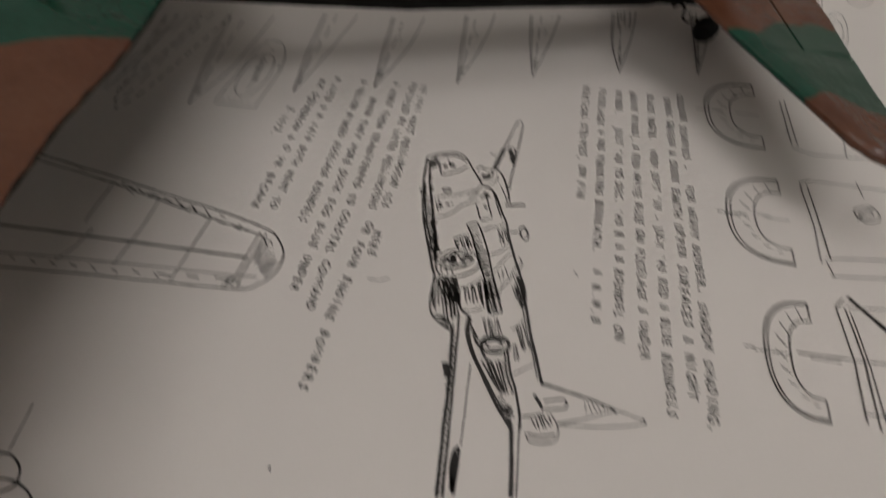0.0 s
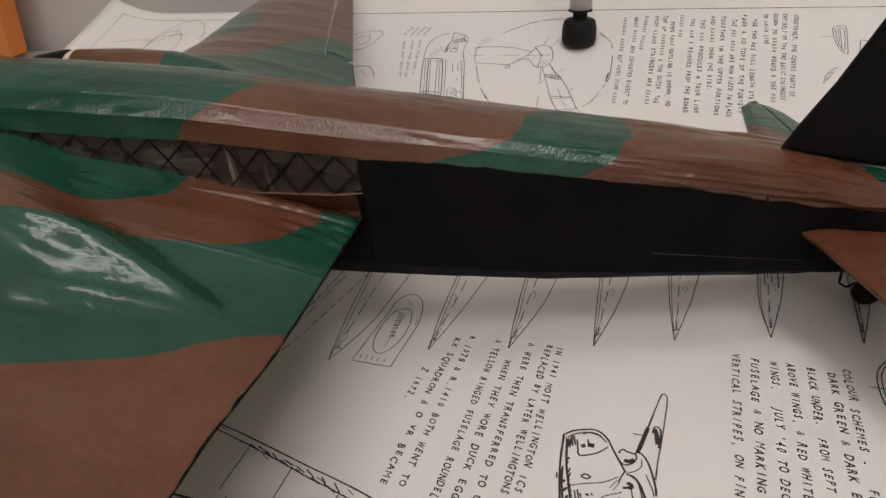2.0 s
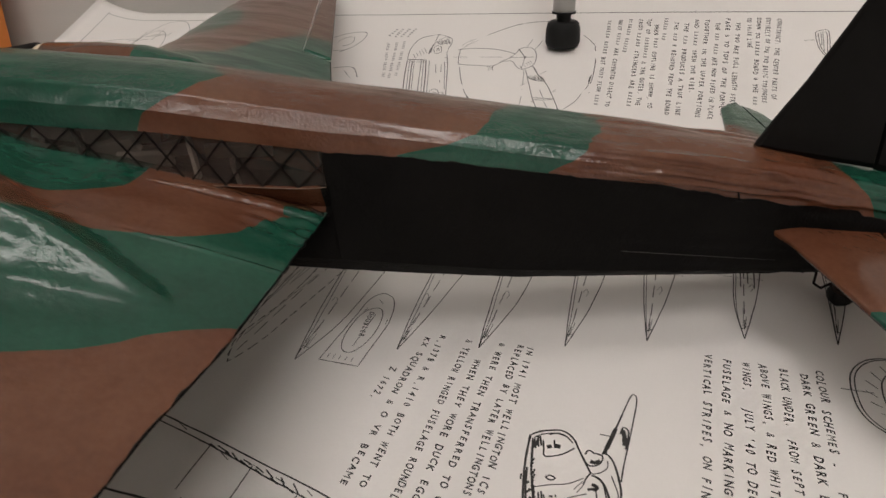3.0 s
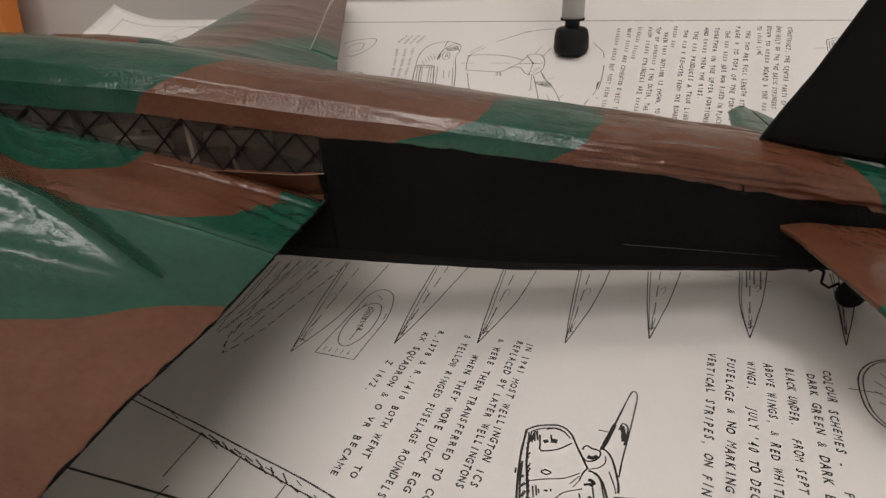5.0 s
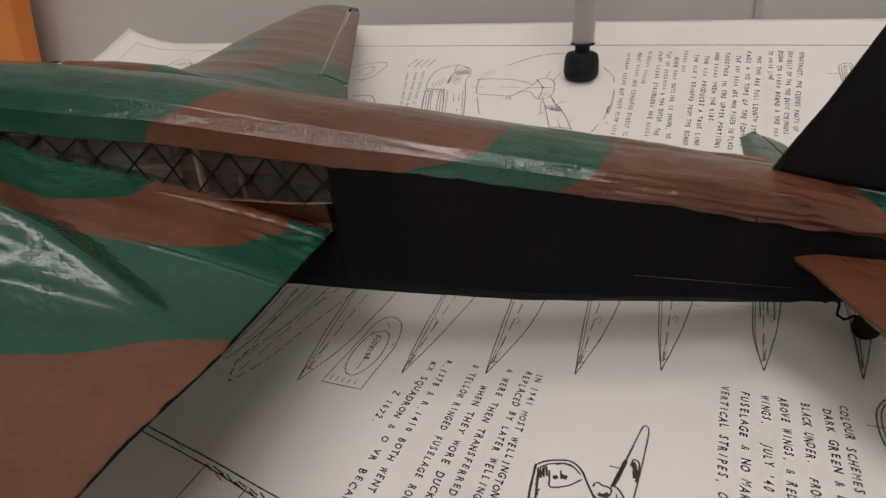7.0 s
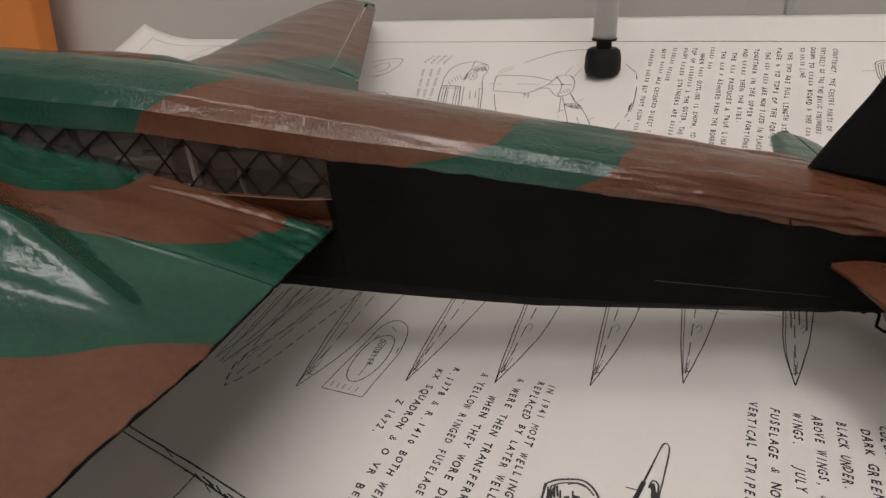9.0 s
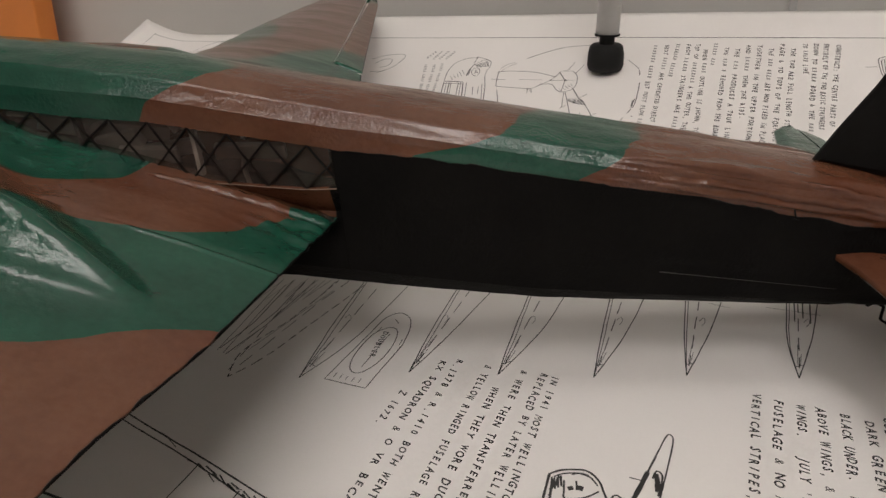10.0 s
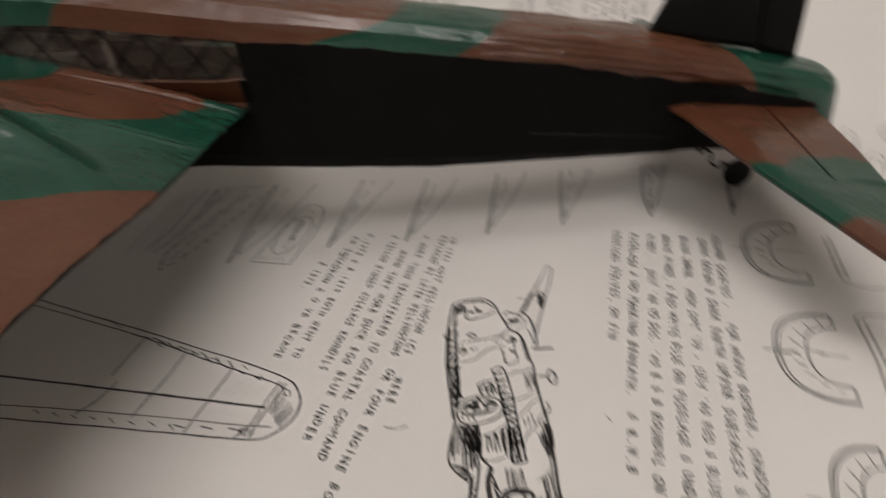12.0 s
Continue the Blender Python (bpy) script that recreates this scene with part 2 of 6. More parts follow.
def build_room():
    r = ROOM
    part("floor", boxed(r["x0"] - .1, r["x1"] + .1, r["y0"] - .1, r["y1"] + .1, r["z0"] - .1, r["z0"]), M_FLOOR)
    part("ceiling", boxed(r["x0"] - .1, r["x1"] + .1, r["y0"] - .1, r["y1"] + .1, r["z1"], r["z1"] + .1), M_CEIL)
    part("wall_north", boxed(r["x0"] - .1, r["x1"] + .1, r["y1"], r["y1"] + .1, r["z0"], r["z1"]), M_WALL)
    part("wall_south", boxed(r["x0"] - .1, r["x1"] + .1, r["y0"] - .1, r["y0"], r["z0"], r["z1"]), M_SOUTH)
    part("wall_west", boxed(r["x0"] - .1, r["x0"], r["y0"], r["y1"], r["z0"], r["z1"]), M_BACK)
    part("wall_east", boxed(r["x1"], r["x1"] + .1, r["y0"], r["y1"], r["z0"], r["z1"]), M_BACK)
    for n, lab in (("floor", "plain grey floor below the work table"), ("ceiling", "plain white ceiling with light panels"),
                   ("wall_north", "pale grey painted wall behind the table"), ("wall_south", "unseen wall across the room, dark to dim reflections"),
                   ("wall_west", "pale grey painted side wall"), ("wall_east", "pale grey painted side wall")):
        tagged(bpy.data.objects[n], lab, "wall" if "wall" in n else n, kind="structure")
    # shallow upright panel joints on the wall
    for x in (0.062, 0.168):
        tagged(part("trim", boxed(x, x + 0.007, r["y1"] - 0.006, r["y1"], -0.02, r["z1"], bevel=0.002), M_TUBE),
               "narrow upright cover strip on the grey wall", "trim", kind="structure")
    for (x, y, z), s, q in LAMPS:
        lamp = thing("unseen_ceiling_light", "unseen white ceiling light panel in a grey frame, switched on", "ceiling light", group="ceiling lights")
        bm = bmesh.new()
        for a in ((x - s - .03, x + s + .03, y - q - .03, y - q), (x - s - .03, x + s + .03, y + q, y + q + .03),
                  (x - s - .03, x - s, y - q, y + q), (x + s, x + s + .03, y - q, y + q)):
            box(bm, *a, z - 0.01, r["z1"])
        part("frame", bm, M_TUBE, lamp)
        part("diffuser", boxed(x - s, x + s, y - q, y + q, z, z + 0.01), M_GLOW, lamp, "glowing white diffuser")


build_room()
TABLE_Z = -0.0015
tbl = thing("work_table", "plain pale work table under large paper plans", "table")
part("tabletop", boxed(-1.1, 1.3, -0.95, 0.465, TABLE_Z - 0.03, TABLE_Z, bevel=0.004), M_TABLE, tbl)
for _x in (-1.03, 1.23):
    for _y in (-0.88, 0.40):
        part("leg", boxed(_x - .025, _x + .025, _y - .025, _y + .025, ROOM["z0"], TABLE_Z - 0.03, bevel=0.003), M_TUBE, tbl)


# ---------------------------------------------------------------- the plan sheet
RISE_FROM, RISE = 0.05, 0.50
SHEET = dict(x0=-0.36, x1=0.66, y0=-0.62, y1=0.438)


def sheet_z(x, y):
    """Height of the paper: flat in front, curling up towards the wall."""
    z = RISE * max(0.0, y - RISE_FROM) ** 2
    ripple = 0.0004 * math.sin(9 * x + 4 * y) * min(1.0, max(0.0, y - 0.08) * 12)
    # a faint fold slanting across the sheet
    d = (x - 0.0005) * 0.50 + (y + 0.035) * 0.866
    along = (x - 0.0005) * 0.866 - (y + 0.035) * 0.50
    fold = 0.0009 * max(0.0, 1 - abs(d) / 0.045) * max(0.0, min(1.0, along / 0.02)) * max(0.0, min(1.0, (0.16 - along) / 0.05))
    return z + ripple + fold


def build_sheet():
    s = SHEET
    bm = bmesh.new()
    nx, ny = 180, 190
    rows = []
    for lift in (0.0, -0.0003):
        rows.append([[bm.verts.new((x, y, sheet_z(x, y) + lift)) for x in np.linspace(s["x0"], s["x1"], nx)] for y in np.linspace(s["y0"], s["y1"], ny)])
    for g in rows:
        for i in range(ny - 1):
            for j in range(nx - 1):
                bm.faces.new((g[i][j], g[i][j + 1], g[i + 1][j + 1], g[i + 1][j]))
    a, b = rows
    for i in range(ny - 1):
        for j in (0, nx - 1):
            bm.faces.new((a[i][j], a[i + 1][j], b[i + 1][j], b[i][j]))
    for j in range(nx - 1):
        for i in (0, ny - 1):
            bm.faces.new((a[i][j], a[i][j + 1], b[i][j + 1], b[i][j]))
    sheet = thing("plan_sheet", "large white paper plan with ink drawings, curling at the wall", "plan")
    part("paper", bm, M_PAPER, sheet, smooth=True)
    return sheet


plan = build_sheet()

# ---------------------------------------------------------------- the model aircraft
HEADING = 19.25
craft = thing("model_aircraft", "hand-built balsa model bomber in green and brown camouflage with black sides", "model aircraft",
              pose(0, 0.0230, 0, 0, 0, HEADING))
# local frame: x towards the tail, y to the far wing, z up
TOP = [(-.33, .160), (-.2307, .1488), (-.174, .1399), (-.118, .1272), (-.0725, .1172), (-.0034, .1020), (.0753, .0857), (.111, .0750), (.146, .0655), (.158, .0618), (.163, .0592), (.166, .0560)]
SHOULDER = [(-.33, .142), (-.2434, .1298), (-.2, .1225), (-.171, .1190), (-.102, .1053), (-.072, .1014), (-.011, .0890), (.0336, .0805), (.06, .0730), (.1214, .0594), (.150, .0505), (.170, .042)]
SILL = [(-.33, .124), (-.2434, .1140), (-.2027, .1086), (-.1808, .1017), (-.16, .0959), (-.1155, .0905), (-.104, .0905), (-.05, .076), (0, .066), (.08, .052), (.15, .040), (.170, .035)]
KEEL = [(-.33, 0.0662), (-.1275, 0.0508), (-.111, 0.0483), (-.0789, 0.0440), (-.03, 0.0380), (.018, 0.0350), (.0658, 0.0319), (.0964, 0.0303), (.15, 0.0227), (.170, 0.0232)]
WIDTH = [(-.33, .0255), (-.1, .026), (0, .0255), (.08, .0235), (.13, .021), (.152, .0185), (.160, .0165), (.1640, .0140), (.1660, .0105)]
SHOULDER_IN = 0.985
BAY0, BAY1 = -0.2434, -0.1040


def section(u):
    """The near half of a fuselage frame from keel to crown, then the far half."""
    w, t, sh, si, k = (table(c, u) for c in (WIDTH, TOP, SHOULDER, SILL, KEEL))
    t -= 0.0013
    up = t - sh
    ledge = w * 0.965
    crown = ledge - 0.81 * 0.30 * up
    # under the windows the side is tucked in behind the wing's root
    tuck = 0.70 if BAY0 <= u <= BAY1 else 1.0
    half = [(0.0, k - 0.0015), (w * 0.80, k), (w * 0.95, k + (si - k) * 0.18), (w * tuck, si - (si - k) * 0.3), (w, si), (w * SHOULDER_IN, sh),
            (ledge, sh + up * 0.47), (crown, sh + up * 0.80), (crown * 0.5, sh + up * 0.94), (0.0, t)]
    near = [(u, -y, z) for y, z in half]
    far = [(u, y, z) for y, z in half[-2:0:-1]]
    return near + far


def fus_camo(p):
    """Green is positive: bands across the back with slanting, wavy edges."""
    u, z = p.x, p.z
    t, sh = table(TOP, u), table(SHOULDER, u)
    h = (z - sh) / max(t - sh, 1e-4)
    wob = 0.0012 * math.sin(h * 5.0 + p.y * 60)
    h = max(0.0, min(1.0, h))
    a = table([(0, -.1725), (.4, -.1700), (.70, -.1610), (.88, -.1500), (.96, -.138), (1, -.118)], h) + wob
    b0 = table([(0, -.0730), (.40, -.0560), (.67, -.0470), (.92, -.0335), (1, -.026)], h) + wob
    b1 = table([(0, -.0135), (.47, -.0045), (.80, .0020), (1, .019)], h) + wob
    c = 0.1215 - 0.0125 * h + wob
    if p.y > 0:
        b0, b1 = b0 + p.y * 0.9, b1 + p.y * 0.3
    d = max(a - u, min(u - b0, b1 - u), u - c)
    return max(-0.02, min(0.02, d))


def fus_dark(p):
    u, z = p.x, p.z
    line = table(SHOULDER, u) - 0.0004 + 0.0007 * noise.noise(Vector((u * 90, 1, 2))) + 0.0005 * noise.noise(Vector((u * 420, 5, 2)))
    if 0.115 < u:
        line -= 0.002
    d = line - z
    if u > 0.135:
        # green turret at the very tail
        d = min(d, 0.153 - u)
    if u < -0.1078:
        d = min(d, 0.0735 + 0.30 * (BAY1 - u) - z)
    return max(-0.02, min(0.02, d))


SUBS = [1, 4, 4, 4, 4, 8, 6, 6, 4]
SUBS = SUBS + SUBS[::-1]


# long creases in the tail's covering: from and to along the body, and round the section
CREASES = [(-0.005, 0.075, 0.0715, 0.0690), (0.015, 0.118, 0.0640, 0.0655), (0.045, 0.125, 0.0765, 0.0720), (0.030, 0.085, 0.0590, 0.0605), (0.070, 0.130, 0.0835, 0.0790)]


def build_fuselage():
    us = sorted(set([round(float(x), 5) for x in np.linspace(-0.33, 0.166, 200)] + [BAY0, BAY1, BAY1 + 0.0006, 0.1615, 0.1645]))
    rings = []
    for u in us:
        pts = section(u)
        fine = []
        slack = table([(-0.33, .25), (-0.0, .25), (0.03, 1), (0.17, 1)], u)
        amp = table([(-0.33, .00022), (-0.02, .00022), (0.035, .0021), (0.125, .0021), (0.16, .0002)], u)
        for j in range(len(pts)):
            p, q = Vector(pts[j]), Vector(pts[(j + 1) % len(pts)])
            across = (q - p).normalized()
            out = Vector((0, across.z, -across.y))
            upper = 5 <= j <= 12
            for s in range(SUBS[j]):
                r = p.lerp(q, s / SUBS[j])
                run = (j + s / SUBS[j]) * 0.011
                lift = 0.0
                if SUBS[j] > 1:
                    # slack tissue between the stringers
                    lift -= (0.0005 if upper else 0.0003) * slack * math.sin(math.pi * s / SUBS[j]) * (0.6 + 0.4 * math.sin(u * 150 + j))
                    # long folds in the covering, strongest towards the tail
                    a = (amp * 0.2 if j in (8, 9) else amp * 0.5 if j in (7, 10) else amp) if upper else amp * 0.3
                    wave = run * 620 + 3.0 * noise.noise(Vector((u * 20, run * 40, 1)))
                    fold = 0.55 * math.sin(wave) + 0.9 * noise.noise(Vector((u * 22, run * 120, 4)))
                    lift += a * fold * (0.35 + 0.9 * abs(noise.noise(Vector((u * 30, run * 90, 8)))))
                    crease = max(0.0, 0.16 - abs(noise.noise(Vector((u * 13, run * 110, 11))))) / 0.16
                    lift -= a * 0.85 * crease ** 2
                    lift += 0.00022 * noise.noise(Vector((u * 140, run * 200, 2)))
                    # a few long creases pulled tight towards the fin
                    for u0, u1, r0, r1 in CREASES if 5 <= j <= 8 else ():
                        f = (u - u0) / (u1 - u0)
                        if 0 < f < 1:
                            off = run - r0 - (r1 - r0) * f - 0.0016 * noise.noise(Vector((u * 45, r0 * 900, 3)))
                            lift += 0.0023 * math.sin(math.pi * f) ** 0.6 * (0.5 * math.exp(-((off - 0.0022) / 0.0016) ** 2) - math.exp(-(off / 0.0016) ** 2))
                r = r + out * lift
                fine.append(r)
        rings.append(fine)
    start = [sum(SUBS[:j]) for j in range(19)]
    window = set(range(start[4], start[5])) | set(range(start[13], start[14]))

    def skip(i, j):
        return BAY0 - 1e-6 <= us[i] and us[i + 1] <= BAY1 + 1e-6 and j in window

    bm = bmesh.new()
    vr = loft(bm, rings, skip=skip)
    for i in range(len(us) - 1):
        for k in range(18):
            if 7 <= k <= 11 or us[i] > 0.03 and k not in (1, 2, 16, 17):
                continue
            e = bm.edges.get((vr[i][start[k]], vr[i + 1][start[k]]))
            if e:
                e.smooth = False
    ob = part("fuselage", bm, M_CAMO, craft, "camouflaged back above matt black sides", smooth=True)
    sol = ob.modifiers.new("skin", "SOLIDIFY")
    sol.thickness, sol.offset = 0.0008, -1
    return paint(ob, fus_camo, fus_dark)


build_fuselage()


def build_bay():
    """The open bay: crossed strips under clear film, with frames inside."""
    pitch = 0.0146
    for side in (-1, 1):
        bm = bmesh.new()
        rings = []
        for u in np.linspace(BAY0, BAY1, 12):
            w = table(WIDTH, u)
            rings.append([(u, side * (w - 0.0010), table(SILL, u)), (u, side * (w * SHOULDER_IN - 0.0010), table(SHOULDER, u))])
        loft(bm, rings, closed=False)
        film = part("window_film", bm, M_FILM, craft, "clear film over the crossed strips")
        film.visible_shadow = False
        for k in range(-1, 10):
            low, high = BAY1 - 0.0115 - pitch * k, BAY1 - 0.0087 - pitch * k
            for a, b in ((low, high - pitch), (low - pitch, high)):
                # clip to the bay
                lo, hi = 0.0, 1.0
                for end, sign in ((BAY0, 1), (BAY1, -1)):
                    fa, fb = (a - end) * sign, (b - end) * sign
                    if fa < 0 and fb < 0:
                        hi = -1.0
                    elif fa < 0:
                        lo = max(lo, fa / (fa - fb))
                    elif fb < 0:
                        hi = min(hi, fa / (fa - fb))
                if hi - lo < 0.15:
                    continue
                ends = []
                for f in (lo, hi):
                    x = a + (b - a) * f
                    w = table(WIDTH, x)
                    ends.append((x, side * (w * (1 - (1 - SHOULDER_IN) * f) - 0.0001), table(SILL, x) * (1 - f) + table(SHOULDER, x) * f))
                bm = bmesh.new()
                rod(bm, ends[0], ends[1], 0.00042, n=6)
                part("lattice_strip", bm, M_STICK, craft)
    for side in (-1, 1):
        bm = bmesh.new()
        loft(bm, [[(u, side * (table(WIDTH, u) + 0.0002 + 0.0002 * math.cos(t)), table(SILL, u) - 0.0002 + 0.0002 * math.sin(t)) for t in [i * math.pi / 3 for i in range(6)]]
                  for u in np.linspace(-0.196, BAY1, 14)])
        part("sill_strip", bm, M_TAN, craft, "thin pale strip under the crossed strips")
    for u, tint in ((-0.2434, M_TAN), (-0.2010, M_STICK), (-0.1570, M_GREY_BALSA), (-0.1055, M_STICK)):
        bm = bmesh.new()
        outer = section(u)
        inner = [(p[0], p[1] * 0.80, 0.098 + (p[2] - 0.098) * 0.80) for p in outer]
        shrink = [(p[0], p[1] * 0.93, 0.098 + (p[2] - 0.098) * 0.95) for p in outer]
        a = [[(p[0] + d, p[1], p[2]) for p in r] for d in (0, 0.0016) for r in (shrink, inner)]
        loft(bm, [a[0], a[1], a[3], a[2], a[0]], cap0=False, cap1=False)
        part("frame_former", bm, tint, craft, "pale balsa frame inside the body")
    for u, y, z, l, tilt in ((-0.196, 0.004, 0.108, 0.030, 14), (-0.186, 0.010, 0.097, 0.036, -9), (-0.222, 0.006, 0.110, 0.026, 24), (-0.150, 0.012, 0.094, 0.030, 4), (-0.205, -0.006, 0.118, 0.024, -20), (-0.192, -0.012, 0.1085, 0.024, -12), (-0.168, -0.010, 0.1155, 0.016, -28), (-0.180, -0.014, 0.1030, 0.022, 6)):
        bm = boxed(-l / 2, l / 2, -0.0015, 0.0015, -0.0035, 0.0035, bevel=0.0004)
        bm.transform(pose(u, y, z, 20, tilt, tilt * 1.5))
        part("brace", bm, M_GREY_BALSA, craft, "pale balsa brace inside the body")
    for y, z in ((0.019, 0.102), (-0.012, 0.126), (0.012, 0.126)):
        bm = bmesh.new()
        rod(bm, (-0.26, y, z + 0.012), (-0.105, y, z - 0.008), 0.0012, n=6)
        part("stringer", bm, M_WOOD, craft)


build_bay()

# ---- wings
WING_Z, DIHEDRAL, ATTITUDE = 0.076, 0.049, 0.15
TE = [(0.0, -.1030), (0.026, -.1075), (0.074, -.1154), (0.114, -.1221), (0.149, -.1316), (0.188, -.138), (0.30, -.1535), (0.42, -.1700), (0.448, -.176), (0.462, -.190)]
LE = [(0.0, -.320), (0.026, -.315), (0.246, -.2755), (0.312, -.2635), (0.40, -.2475), (0.44, -.238), (0.455, -.226), (0.462, -.205)]
LE_FAR = [(0.0, -.300), (0.10, -.270), (0.15, -.2585), (0.20, -.2525), (0.28, -.2510), (0.36, -.2450), (0.42, -.2370), (0.445, -.2300), (0.456, -.2200), (0.462, -.205)]
CUT = 0.188
HINGE = [(0.188, -.166), (0.44, -.197)]


def reach(v, side):
    """The other wing is a little longer outside the aileron's inner end."""
    return v if side < 0 or v < CUT else CUT + (v - CUT) * 1.09


def hinge_line(v, side):
    return table(HINGE, v) + (0.0 if side < 0 else 0.0095 + 0.02 * (v - CUT))


def lead(v, side):
    return table(LE if side < 0 else LE_FAR, v)


def wing_point(v, f, upper, side=-1):
    """v: distance from the middle; f: 0 at the leading, 1 at the trailing edge."""
    le, te = lead(v, side), table(TE, v)
    rise = ATTITUDE if side < 0 else table([(0, .15), (.12, .15), (.20, .115), (.28, .085), (.40, .04), (.47, .02)], v)
    chord = te - le
    u = le + chord * f
    th = 0.115 * chord * (2.969 * math.sqrt(f) - 1.26 * f - 3.516 * f * f + 2.843 * f ** 3 - 1.036 * f ** 4) / 0.6 * 0.5
    camber = 0.028 * chord * 4 * f * (1 - f)
    z = WING_Z + DIHEDRAL * (v - 0.026) + rise * (te - u)
    z += camber + (th * 1.0 if upper else -th * 0.8)
    return u, z


def far_bump(u, v):
    """Low fairing behind the bare engine tube on the other wing."""
    high = table([(-.30, 0), (-.241, 0), (-.236, .0085), (-.222, .0085), (-.18, .0050), (-.15, 0)], u)
    d = (v - 0.095) / (0.012 + 0.35 * max(0.0, min(0.045, -0.17 - u)))
    return high * math.cos(d * math.pi / 2) if abs(d) < 1 else 0.0


def nacelle_bump(u, v):
    """Fairing of the engine on the wing's upper side."""
    if u > -0.140:
        return 0.0
    run = min(1.0, (-0.140 - u) / 0.085)
    d = (v - 0.086 - 0.42 * max(0.0, u + 0.185)) / ((0.0065 + 0.0235 * run) * (1 + 2.4 * max(0.0, -0.195 - u) / 0.04))
    high = 0.0150 * run ** 0.6
    if d > 0:
        # long flank from the crest down to the outer panel
        return high * (1 - d / 1.7) ** 2 if d < 1.7 else 0.0
    return high * math.cos(d * math.pi / 2) ** 1.7 if d > -1 else 0.0


STREAK_OUT = [(-.30, .100), (-.19, .082), (-.1815, .074), (-.165, .071), (-.1486, .066), (-.134, .0536), (-.129, .0433), (-.119, .0316), (-.108, .020)]
STREAK_IN = [(-.30, .085), (-.206, .058), (-.192, .052), (-.1775, .042), (-.175, .030), (-.170, .0), (-.1, .0)]
OUTER = [(-.30, .175), (-.20, .145), (-.1665, .1326), (-.1555, .1274), (-.149, .1233), (-.145, .1188), (-.1357, .112), (-.1226, .1047), (-.1, .100)]
BAND_OUT = [(-.30, .140), (-.20, .150), (-.183, .195), (-.165, .228), (-.14, .238)]
BAND_IN = [(-.30, .050), (-.14, .050)]


def near_camo(p):
    """Brown streak at the root, wide green, brown outer panel."""
    u, v = p.x, -p.y
    brown = max(min(table(STREAK_OUT, u) - v, v - table(STREAK_IN, u)), v - table(OUTER, u))
    return max(-0.02, min(0.02, -brown))


def far_camo(p):
    u, v = p.x, p.y
    w1 = 0.003 * math.sin(u * 60) + 0.002 * math.sin(u * 110 + v * 20)
    band = min(table(BAND_OUT, u) + w1 - v, v - table(BAND_IN, u) - w1)
    patch = 0.024 - math.hypot((u + 0.240) * 0.85, (v - 0.245 + w1) * 0.55)
    outer = 0.030 - math.hypot(u + 0.178, (v - 0.492 + w1) * 0.7)
    tube = min(-0.2224 - u, 0.030 - abs(v - 0.098))
    return max(-0.02, min(0.02, max(min(band, -tube), patch, outer)))


